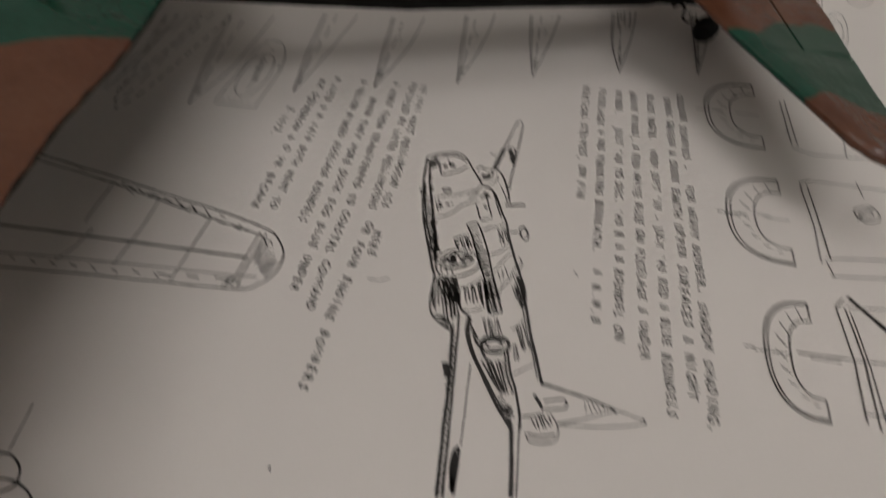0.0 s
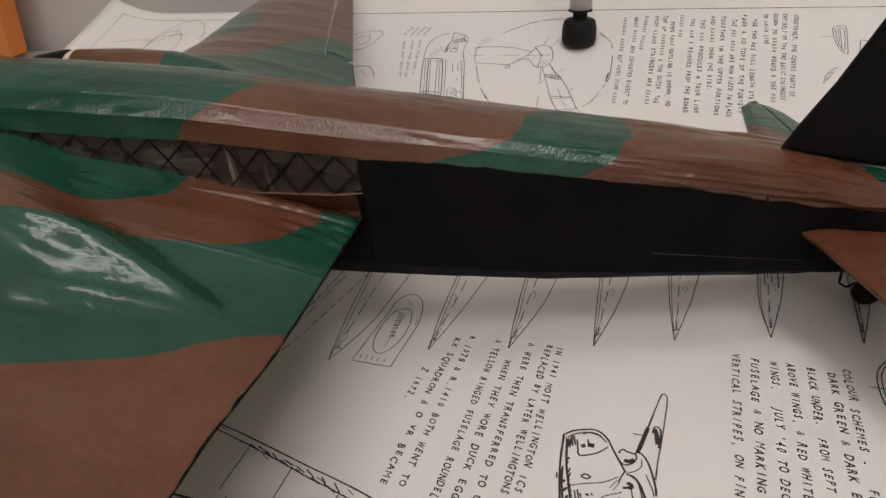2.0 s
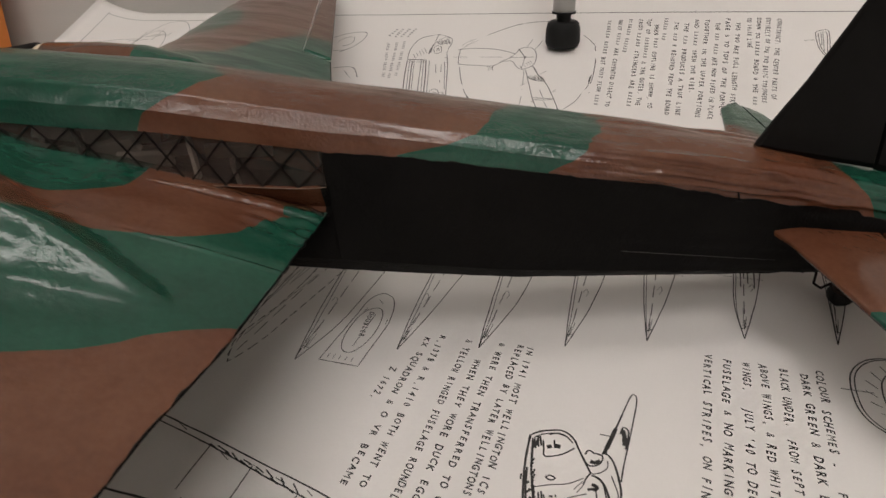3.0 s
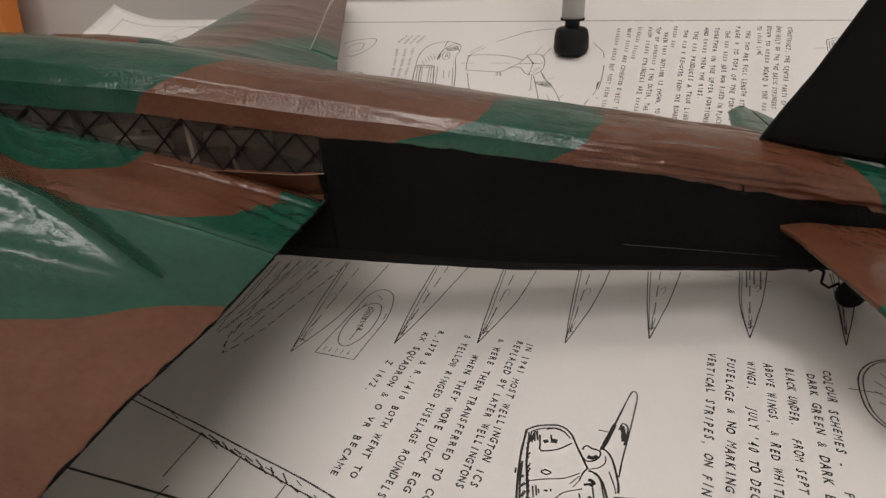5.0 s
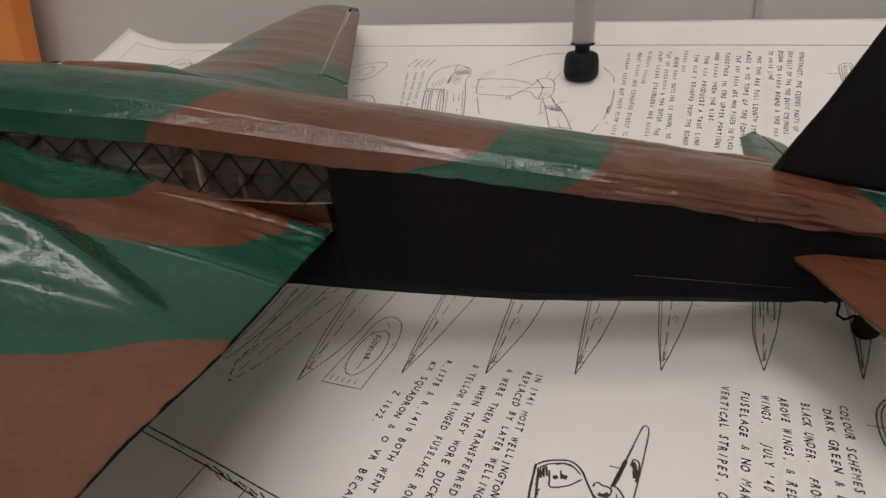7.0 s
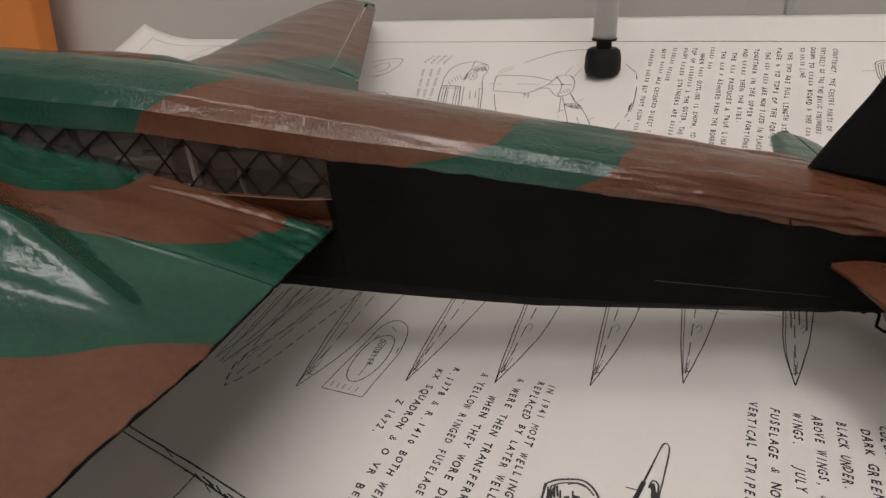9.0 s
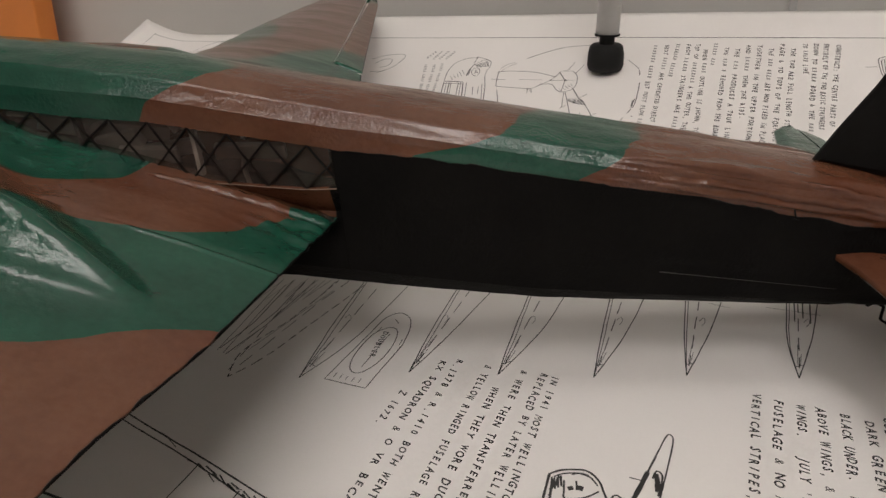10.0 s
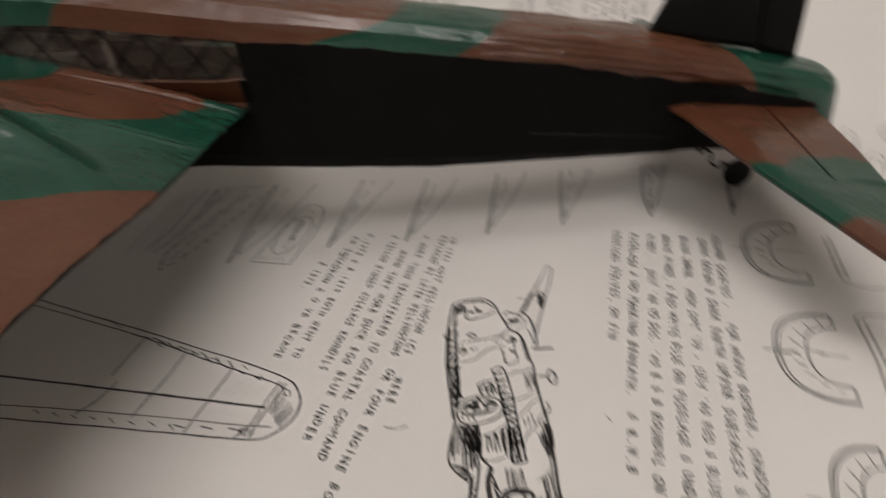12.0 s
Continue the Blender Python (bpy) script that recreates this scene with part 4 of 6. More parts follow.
begin("bomber_sketch")
ink(0.7, [(-0.6, -60.3), (2.6, -57.6), (7.1, -55.8), (10.7, -55.2), (14, -56.6), (16.9, -59.4), (18.3, -61.9), (21, -66.4), (25.2, -73)])
ink(0.5, [(0.9, -61.3), (4.1, -58.7), (9.8, -56.9), (13.2, -57.9), (16.2, -60.7)])
ink(0.8, [(-0.8, -60.3), (-0.3, -66.7), (1.2, -78.2), (4, -91.7), (7.3, -102.6), (11, -112.6), (14.4, -122), (15.6, -123.6)])
ink(0.8, [(0.8, -62.8), (3, -74.4), (5.2, -82.1), (7.7, -90.8), (10.6, -101.8), (13.7, -110.6), (15.5, -112.8)])
ink(0.7, [(1.8, -76.4), (4.2, -88.6), (8.4, -102.4), (12.3, -113.6)])
ink(0.6, [(0.5, -80), (0.9, -82.5)], smooth=False)
ink(0.6, [(4.7, -61.8), (6.1, -66.8), (7.2, -69.6), (13.1, -67.1), (17.1, -62.9)])
ink(0.5, [(6.5, -58.5), (9.1, -57.1), (12.5, -57.7)])
ink(1.6, [(7.1, -65.1), (8.6, -64)], smooth=False)
ink(1.8, [(9.5, -63.5), (11.9, -63.5)], smooth=False)
ink(0.6, [(8.9, -60.8), (10, -64.7)], smooth=False)
ink(0.6, [(9.5, -79.3), (10.8, -78), (13.1, -78.7), (11.5, -80.1), (9.5, -79.3)])
ink(0.4, [(5.8, -84.8), (11.5, -82.3), (17.9, -80), (23, -76.1)])
ink(0.5, [(25.2, -73), (24, -75.6), (23.4, -78.9)])
ink(0.35, [(20.6, -81.8), (23, -77.4)], smooth=False, pencil=True)
ink(0.35, [(21.9, -82.8), (23.8, -78.5)], smooth=False, pencil=True)
ink(0.5, [(8.3, -86.3), (9.8, -91.1)], smooth=False)
ink(0.5, [(9.3, -85.7), (10.7, -90)], smooth=False)
ink(0.5, [(10.5, -87), (11.3, -88.9)], smooth=False)
ink(0.7, [(12.5, -87.1), (13.9, -87)], smooth=False)
ink(0.4, [(14.6, -85.9), (15, -87)], smooth=False)
ink(0.4, [(10.3, -95.2), (12.8, -93.6), (15.7, -91.7), (17.4, -88.8), (19.5, -85.8), (25.2, -82.5)])
ink(0.5, [(24.5, -84.8), (26.7, -91.2), (27.9, -93.2), (31.4, -90.8), (29.6, -85), (28.5, -81)])
ink(1.5, [(28, -86), (29, -85.2)], smooth=False)
ink(1.2, [(26.3, -78.2), (28.1, -78.6), (27.8, -80.9)])
ink(0.8, [(25.3, -80.6), (29.1, -79)], smooth=False)
ink(0.6, [(21.7, -64.8), (21.9, -63.1), (23.2, -62.4), (25, -63.6)])
ink(0.6, [(22.3, -68.4), (24.2, -69.9), (26.6, -69), (28.1, -66.9), (28.2, -64.2), (26.2, -63.4), (24.3, -63.5)])
ink(1.6, [(24, -67.6), (25.9, -67.8), (27.6, -66.4)])
ink(0.7, [(27.9, -62.2), (30.1, -63), (32.4, -65.8), (34.7, -71.2), (36.7, -77.6), (37.1, -80.9)])
ink(0.4, [(30.3, -65.7), (30.7, -68.9), (28.5, -72.1), (25.7, -73.5)])
ink(0.4, [(32.6, -72.4), (35.7, -78.8), (36.3, -81.4)])
ink(0.7, [(25.6, -74.2), (28.4, -74.7), (31.2, -77.8), (33.7, -83.3), (35.8, -88.7), (37.6, -92.3)])
ink(0.5, [(27, -74.5), (30.1, -76.8), (33, -84.1), (35.2, -90.1)])
ink(0.5, [(27.8, -63.6), (29.9, -53.6), (31.9, -42), (33.6, -31.8), (34.8, -27.5), (36.3, -27.9), (37, -31), (36.9, -40.8), (36.6, -53.7), (36.2, -69.1), (36.2, -74)])
ink(1.4, [(28.4, -62.8), (29.6, -56.2), (30.9, -48.6)])
ink(0.7, [(30.9, -48.6), (32.4, -40)], smooth=False)
ink(1.6, [(33.5, -48.7), (34.7, -52.4), (35.5, -56.8)])
ink(0.6, [(32.9, -51.1), (33.6, -47.2), (35.7, -48.5), (36.1, -53.8), (35.8, -58.5)])
ink(0.4, [(25.5, -53.3), (29.4, -53.4)], smooth=False)
ink(0.9, [(35.9, -83.4), (39.5, -82.4), (43.7, -81.6)])
ink(0.8, [(37.6, -92.3), (39.1, -98.4), (41.4, -105), (43.3, -110.4), (45, -114.9), (46.2, -118.2)])
ink(0.8, [(46.2, -118.2), (47.9, -122.5), (49.7, -129.2)])
ink(0.5, [(45.2, -119.7), (47.4, -124.9), (48.9, -129.4)])
ink(0.6, [(40, -97.6), (43, -97)], smooth=False)
ink(0.7, [(44.5, -93.6), (46.4, -95.6), (46.9, -98.7), (46.1, -100.5), (44.3, -98.9), (43.7, -95.7), (44.5, -93.6)])
ink(0.5, [(45, -109.9), (46.3, -112.1), (45.9, -114.4), (44.6, -115), (43.9, -112)])
ink(0.45, [(29.2, -98.5), (31, -97.7), (31.2, -96.6), (34.9, -95.8), (37.3, -93.5)])
ink(0.35, [(34.3, -110.5), (37.4, -108.2), (38.6, -107), (39.8, -105.2), (41.4, -105)])
ink(0.35, [(36.3, -118.5), (38.3, -114.5), (40.4, -109.9), (42.2, -108.1)])
ink(0.4, [(40.1, -128.7), (41, -124.3), (42.6, -121.6), (43.9, -116.4), (44.6, -115)])
ink(0.6, [(22.9, -97.1), (25.8, -94.9), (27.6, -96.7), (31, -104.1), (33.8, -111.7), (36.7, -120.8), (39, -127.2), (40.8, -131.7)])
ink(0.6, [(22.9, -97.1), (25.2, -101.2), (28.9, -109.9), (32.1, -118.4), (35.1, -126), (37.2, -132.7)])
ink(0.6, [(19.4, -105.5), (21.4, -103.4), (24.7, -101.9)])
ink(0.5, [(19.4, -105.5), (21.1, -109.4)], smooth=False)
ink(0.6, [(14.9, -119.4), (15, -116.3), (17, -113.1), (20.7, -110.8), (24.8, -110.5), (28.1, -111.4), (30.3, -114.7), (29.9, -118.3), (26.9, -121.5), (22.4, -124), (18.4, -124.4), (15.9, -122.1), (14.9, -119.4)])
ink(0.6, [(16.4, -119.7), (17.1, -116.2), (19.8, -113.4), (23.6, -111.9), (26.6, -112.4), (28.1, -113.8), (26.6, -116.9), (22.4, -119.3), (18.6, -120.4), (16.4, -119.7)])
ink(1.6, [(17, -118), (18.6, -115.8), (20.6, -117.3)])
ink(2.0, [(20.3, -112.8), (20.6, -115.3), (21.9, -117.5)])
ink(1.6, [(23.8, -115.9), (25.4, -113.5), (27.2, -113.5)])
ink(1.0, [(17.9, -120.1), (22.4, -119.1), (26.1, -117.1)])
ink(0.5, [(20.4, -111.4), (23.5, -114.5), (25.2, -115.8)])
ink(0.7, [(21.3, -120.9), (21.9, -122.4)], smooth=False)
ink(0.5, [(17.3, -121.2), (17.8, -122.6)], smooth=False)
ink(0.5, [(19.4, -121.2), (19.9, -122.5)], smooth=False)
ink(0.5, [(33.5, -121.7), (32.2, -123.5), (29.8, -126.5), (27.2, -128.1)])
ink(0.5, [(19.3, -130.3), (23.4, -128.7), (27.5, -128)])
ink(0.7, [(27.3, -128.1), (28.1, -129.8)], smooth=False)
ink(0.7, [(29.8, -126.5), (30.4, -128.9)], smooth=False)
ink(0.7, [(31.9, -125.2), (32.6, -127.1)], smooth=False)
ink(0.6, [(15.3, -123.8), (16.3, -131.1), (17.9, -138)])
ink(0.5, [(17.5, -124.8), (18.5, -131.7), (19.8, -137.5)])
ink(0.5, [(25.5, -128.6), (27, -135.5)], smooth=False)
hatch(0.6, 20, (-0.2, -63.1), (15.3, -122.3), (0.8, -62.8), (14.4, -111.7))
hatch(0.9, 10, (2.6, -82.7), (13.9, -119.6), (3.8, -80.8), (14, -114.5))
hatch(0.5, 8, (0.4, -62.2), (3.8, -59.9), (1.7, -66.8), (4.9, -64.6))
hatch(0.5, 7, (20, -105.4), (26.1, -102.4), (21.6, -109.8), (28.4, -108.5))
hatch(1.0, 11, (23.8, -98.2), (37, -131.8), (26.6, -95.8), (40.1, -129.6))
hatch(0.5, 11, (25.3, -100.6), (36.4, -130.2), (27.9, -101.1), (39.5, -130.7))
hatch(0.6, 9, (18.2, -125.9), (23.6, -123.9), (19.8, -129.7), (24.8, -127.9))
hatch(0.6, 9, (19.5, -131.2), (25.1, -129.6), (21.9, -136.9), (27.8, -135.3))
hatch(0.5, 5, (27, -129.6), (32.7, -126.2), (28.4, -134.6), (34.6, -133.4))
hatch(0.5, 4, (33.2, -124.6), (34.7, -123.3), (35, -131), (36.3, -129.3))
hatch(0.35, 5, (34.6, -98.2), (38.1, -95.8), (36.8, -104.4), (40.3, -103.2))
hatch(0.35, 4, (44.3, -124.6), (46.4, -122.9), (46.1, -129.7), (48.3, -129.1))
hatch(0.35, 3, (37.3, -118.7), (41.7, -115.1), (39.3, -122.9), (42.5, -119.2))
ink(0.6, [(16.2, -124.8), (15.9, -130.3), (17.4, -140.4), (20.9, -144.6), (25.5, -147.4)])
ink(0.5, [(17.4, -125.1), (17.4, -131.3), (19, -140.1)])
ink(0.7, [(23.4, -126.1), (26.3, -133.5), (27.7, -137.8), (31.1, -140.2)])
ink(0.4, [(32.5, -124.3), (35.5, -135.5)], smooth=False)
ink(0.4, [(33.4, -123.6), (36.9, -136.5)], smooth=False)
ink(0.9, [(26.2, -146), (28.2, -159.6), (29.7, -172.1), (30.7, -183.9), (31.7, -194.8), (32.9, -205.2)])
ink(0.7, [(27.4, -139.7), (29.8, -159.2), (31.1, -171.9), (32.8, -187.2), (33.5, -196.2), (34.6, -204.8)])
ink(1.6, [(26.4, -160.4), (27.5, -163), (28.1, -165.7)])
ink(0.35, [(34.8, -159.4), (36, -175), (36.8, -188.3)])
ink(1.6, [(35.8, -190.9), (36, -194.8), (36.4, -199.1), (36.7, -202.1)])
ink(1.0, [(36.4, -188.9), (35.3, -190.4), (35.2, -195.8), (37.1, -203.2)])
ink(0.6, [(36.4, -188.9), (37, -193.7), (37.3, -200.9)])
ink(0.9, [(31.1, -140.2), (31.4, -147.4), (34.6, -154.9), (39.8, -163.8), (45.7, -173), (51.1, -180.2)])
ink(0.6, [(31.9, -140.5), (32.3, -147.2), (35.6, -155.4), (41.3, -164.8), (47.7, -174.2)])
ink(1.1, [(36.9, -151.5), (38, -148.5), (41.1, -147.4), (44.5, -147.2), (46.5, -149.3), (45.6, -152.1), (42, -153.5), (38.5, -153.5), (36.9, -151.5)])
ink(0.8, [(37.4, -152.1), (38.6, -149), (41.4, -148), (44.7, -148.3)])
ink(0.5, [(38.7, -150.9), (40, -149), (42.2, -148.6), (44.3, -149.8), (43, -151.6), (40.4, -152.2), (38.7, -150.9)])
ink(0.7, [(46.1, -151.9), (48, -160), (50.5, -165.9), (53, -174.6), (53.4, -179.3)])
ink(0.5, [(45.3, -152.8), (47.1, -160.6), (49.8, -166.9)])
ink(0.35, [(48.6, -161), (52, -158.2), (55.4, -155.3)], pencil=True)
ink(0.35, [(46.3, -143.2), (48.6, -141.1), (50.5, -137.5)], pencil=True)
ink(0.7, [(58.5, -162.2), (63.4, -162.9), (71.6, -164.4), (81.4, -166.9)])
ink(0.45, [(81.4, -166.9), (88.3, -168.5), (91.4, -169.5), (87.5, -171.4), (77.3, -174), (64.5, -175.6)], pencil=True)
ink(0.7, [(80.1, -166.2), (82.3, -168.2)], smooth=False)
ink(0.6, [(90.5, -168.5), (91.4, -169.9)], smooth=False)
ink(0.5, [(64.5, -175.6), (73.7, -171.4), (81.9, -167.4)], pencil=True)
ink(0.6, [(59.8, -168.4), (66.2, -166.5), (66.6, -169.5), (60.3, -171.3)])
ink(0.9, [(56.6, -166.8), (58.3, -168.9), (59.7, -171.4)])
ink(0.5, [(53.6, -175), (57.4, -174.1), (60.4, -172.7)])
ink(0.5, [(55.5, -180.5), (56.6, -182.9), (61.7, -182.6), (64.9, -180.3), (64.9, -176.1), (62.5, -172.7)], pencil=True)
ink(0.6, [(56.2, -180.7), (59.8, -180.6), (64.3, -179.1)])
ink(0.4, [(56.5, -182.9), (60, -182.8), (63.3, -181.5)], pencil=True)
ink(1.1, [(51.1, -180.2), (52.5, -190.6), (53.7, -201)])
ink(0.4, [(53.1, -175.1), (54, -186.7), (55.1, -200.8)])
hatch(0.5, 8, (18.1, -141.7), (24.4, -146.9), (22.1, -141.5), (27.2, -145.3))
hatch(0.5, 26, (26.4, -148.4), (33, -204.5), (28.5, -148), (34.8, -204.1))
hatch(0.8, 8, (26.5, -150.7), (29.7, -172.1), (28.6, -150.3), (31.1, -171.9))
hatch(0.6, 16, (31.5, -142.6), (48.7, -175.4), (34.2, -146.8), (49.9, -173.2))
hatch(0.8, 6, (45.7, -172.6), (50.6, -178.9), (50.3, -172.1), (51.2, -179.4))
hatch(0.45, 8, (38.2, -157.6), (44.8, -156.3), (44.9, -167), (49, -168.3))
hatch(0.4, 8, (35.7, -140.7), (41.7, -139.5), (37.7, -147.1), (43.4, -146), pencil=True)
hatch(0.4, 4, (47.6, -142.3), (50, -139.8), (50.6, -151.1), (53, -149.2))
hatch(0.35, 3, (47.7, -149.3), (49.1, -148.6), (49, -155.4), (50.2, -154.3))
hatch(0.4, 6, (50.4, -136.3), (56.4, -156.2), (51.7, -136.1), (57.7, -155.9))
hatch(0.45, 6, (56.3, -175.3), (62, -172.6), (58.1, -178.8), (63.6, -175.8))
hatch(0.35, 5, (71.7, -166.2), (78.7, -166.9), (72.8, -170), (79.7, -167.9), pencil=True)
begin("wing_panel_drawing")
ink(0.6, [(-244.3, -75.3), (-164.3, -90.9), (-128.3, -97.6), (-99.7, -103.6), (-72.7, -109), (-55.4, -113.5), (-48.1, -117.3), (-42.5, -125.2), (-42, -133.6), (-45.8, -140.7), (-52.9, -144.5), (-78.2, -146.6), (-110.7, -148.9), (-143.7, -151.6), (-188.4, -155.6)])
ink(0.5, [(-239.4, -81.3), (-161.9, -94.7), (-126.1, -101.5), (-89, -110.2), (-57.5, -117), (-52.3, -119.7)])
ink(0.9, [(-207, -133.7), (-157.3, -132.2), (-104.9, -130.7), (-54.7, -129.6)], smooth=False)
ink(0.4, [(-193.3, -149.8), (-148.1, -145.3), (-125.8, -143.2), (-103.5, -141.6), (-81.5, -140.1), (-57.5, -138.9), (-48, -137.9)], smooth=False)
ink(0.45, [(-126.1, -101.5), (-125.4, -124.3)], smooth=False)
ink(0.45, [(-120.2, -127), (-121.9, -138), (-125.5, -145.1)], smooth=False)
ink(0.45, [(-102.4, -106.2), (-101.7, -124.3), (-102.7, -142.9)], smooth=False)
ink(0.45, [(-77.5, -113.2), (-78, -130.8), (-78.4, -146.3)], smooth=False)
ink(0.5, [(-52.5, -116.7), (-53.3, -127.3), (-53.8, -138.2), (-53.2, -142.7)])
ink(0.5, [(-55, -116.3), (-55.7, -127.2), (-56, -139.2), (-58.9, -144.6)])
ink(0.4, [(-52.4, -119.4), (-49.4, -120), (-47.9, -122.7), (-50.2, -122.6)], smooth=False, closed=True)
ink(0.3, [(-51.4, -125.5), (-51.8, -132.2)], smooth=False)
ink(0.3, [(-49.6, -126.6), (-50.3, -133.3)], smooth=False)
ink(0.3, [(-47.8, -127.7), (-48.7, -134.4)], smooth=False)
ink(0.3, [(-46, -128.8), (-47.2, -135.5)], smooth=False)
ink(0.3, [(-44.3, -129.9), (-45.7, -136.6)], smooth=False)
ink(0.6, [(-126.7, -100.6), (-121.4, -102.7)], smooth=False)
ink(0.6, [(-117.8, -102.7), (-112.6, -104.8)], smooth=False)
ink(0.6, [(-109.1, -104.8), (-104, -106.9)], smooth=False)
ink(0.6, [(-100.5, -106.9), (-95.6, -108.9)], smooth=False)
ink(0.6, [(-92.1, -108.9), (-87.3, -110.9)], smooth=False)
ink(0.6, [(-83.9, -110.9), (-79.1, -112.8)], smooth=False)
ink(0.6, [(-75.8, -112.8), (-71.1, -114.8)], smooth=False)
ink(0.6, [(-67.8, -114.7), (-63.2, -116.6)], smooth=False)
ink(0.5, [(-84.4, -143.2), (-79.2, -143.8)], smooth=False)
ink(0.5, [(-73.7, -142.2), (-68.7, -142.5)], smooth=False)
ink(0.5, [(-63.1, -141.1), (-58.2, -141.3)], smooth=False)
begin("rib_drawing", -1.2, 2.0)
ink(0.42, [(-43.8, 50.6), (-39.8, 10.9), (-36.2, -15.9)])
ink(0.42, [(-36.2, -15.9), (-28.3, 21.7), (-26.3, 53.3)])
ink(0.3, [(-42.4, 51), (-37.9, 8.7), (-36.2, -15.9)])
ink(0.4, [(-35.7, -8.3), (-37, 51.3)], smooth=False, dash=True)
ink(0.4, [(-37.2, -8.3), (-34, -5.3)], smooth=False)
ink(0.2, [(-36.4, -6.1), (-35.8, 3.5)], smooth=False)
ink(0.2, [(-36.2, 0.1), (-35.5, 10.1)], smooth=False)
ink(0.2, [(-35.2, -6.4), (-34.6, 3.1)], smooth=False)
ink(0.25, [(-36.6, 29.1), (-35.4, 32.5), (-33.8, 29), (-34.4, 25.8)], pencil=True)
begin("rib_drawing", 0, 1.0)
ink(0.42, [(-5.6, 60.8), (-2.3, 25.6), (1.2, -3.8)])
ink(0.42, [(1.2, -3.8), (7.5, 31.2), (10.3, 65.8)])
ink(0.3, [(-4.3, 61.3), (-0.7, 23.4), (1.2, -3.8)])
ink(0.4, [(1.5, 3.8), (0.4, 62.7)], smooth=False, dash=True)
ink(0.4, [(0.2, 4.5), (3, 6.1)], smooth=False)
ink(0.2, [(0.8, 6.4), (1.2, 16)], smooth=False)
ink(0.2, [(1, 12.7), (1.4, 22.7)], smooth=False)
ink(0.2, [(1.9, 5.5), (2.3, 15.1)], smooth=False)
ink(0.25, [(1.4, 41.5), (2.8, 44.9), (4.1, 41.3), (3.2, 38.1)], pencil=True)
begin("rib_drawing")
ink(0.42, [(29.4, 68.5), (32.6, 37.2), (36.8, 10.5)])
ink(0.42, [(36.8, 10.5), (42.1, 42.6), (45.3, 72.3)])
ink(0.3, [(30.7, 68.8), (33.8, 34.9), (36.8, 10.5)])
ink(0.4, [(36.9, 17.4), (35.4, 69.8)], smooth=False, dash=True)
ink(0.4, [(35.6, 18), (38.3, 19.6)], smooth=False)
ink(0.2, [(36.2, 19.8), (36.3, 28.6)], smooth=False)
ink(0.2, [(36.2, 25.6), (36.3, 34.6)], smooth=False)
ink(0.2, [(37.3, 19), (37.4, 27.7)], smooth=False)
ink(0.25, [(37.3, 53.1), (38.9, 56.6), (39.8, 52.9), (38.7, 49.7)], pencil=True)
begin("rib_drawing")
ink(0.42, [(73.4, 79.8), (74.2, 48.8), (78.6, 22.9)])
ink(0.42, [(78.6, 22.9), (84.2, 56.5), (86.5, 82.8)])
ink(0.3, [(74.6, 80.2), (75.1, 46.5), (78.6, 22.9)])
ink(0.4, [(78.7, 29.9), (78.3, 80.8)], smooth=False, dash=True)
ink(0.4, [(77.3, 30.3), (80.2, 32.4)], smooth=False)
ink(0.2, [(78, 32.2), (78.1, 41)], smooth=False)
ink(0.2, [(78, 37.9), (78.1, 47.1)], smooth=False)
ink(0.2, [(79.1, 31.6), (79.3, 40.4)], smooth=False)
ink(0.25, [(80.6, 65.8), (82.5, 69.2), (82.9, 65.6), (81.5, 62.4)], pencil=True)
begin("rib_drawing")
ink(0.42, [(115.2, 88.2), (116.2, 63.6), (116.9, 28.1)])
ink(0.42, [(116.9, 28.1), (123.2, 60.6), (125.4, 88)])
ink(0.3, [(116.5, 88.5), (116.9, 61), (116.9, 28.1)])
ink(0.4, [(117.6, 36.1), (119, 87.8)], smooth=False, dash=True)
ink(0.4, [(116.7, 38.1), (118.7, 37.4)], smooth=False)
ink(0.2, [(117.3, 39.6), (118.1, 49.9)], smooth=False)
ink(0.2, [(117.7, 46.4), (118.6, 57)], smooth=False)
ink(0.2, [(117.9, 37.6), (118.8, 47.8)], smooth=False)
ink(0.25, [(122.6, 76.3), (124.9, 79.8), (125, 75.9), (123.2, 72.5)], pencil=True)
begin("rib_drawing", -0.7, 0.8)
ink(0.42, [(-82, 47.4), (-78.7, 7.6), (-74.2, -25.7)])
ink(0.42, [(-74.2, -25.7), (-69.3, 3.4), (-63.7, 49.6)])
ink(0.3, [(-80.6, 47.9), (-76.5, 5.4), (-74.2, -25.7)])
ink(0.4, [(-74.1, -18.4), (-74.9, 47.8)], smooth=False, dash=True)
ink(0.4, [(-75.4, -16.3), (-72.8, -17.4)], smooth=False)
ink(0.2, [(-74.9, -15), (-74.8, -5.7)], smooth=False)
ink(0.2, [(-75, -8.8), (-74.9, 0.9)], smooth=False)
ink(0.2, [(-73.8, -17), (-73.7, -7.7)], smooth=False)
ink(0.25, [(-78, 18.2), (-77.1, 21.7), (-75, 18.2), (-75.3, 15)], pencil=True)
begin("rib_drawing")
ink(0.42, [(-134.8, 38.5), (-128, -6), (-120, -44)])
ink(0.42, [(-120, -44), (-112, -10.7), (-109.3, 41.4)])
ink(0.3, [(-133.3, 39), (-125.3, -8.2), (-120, -44)])
ink(0.4, [(-120, -35.7), (-124.8, 39.1)], smooth=False, dash=True)
ink(0.4, [(-122.2, -33.4), (-117.7, -34.5)], smooth=False)
ink(0.2, [(-121.3, -31.9), (-121.3, -21.2)], smooth=False)
ink(0.2, [(-121.5, -24.8), (-121.5, -13.7)], smooth=False)
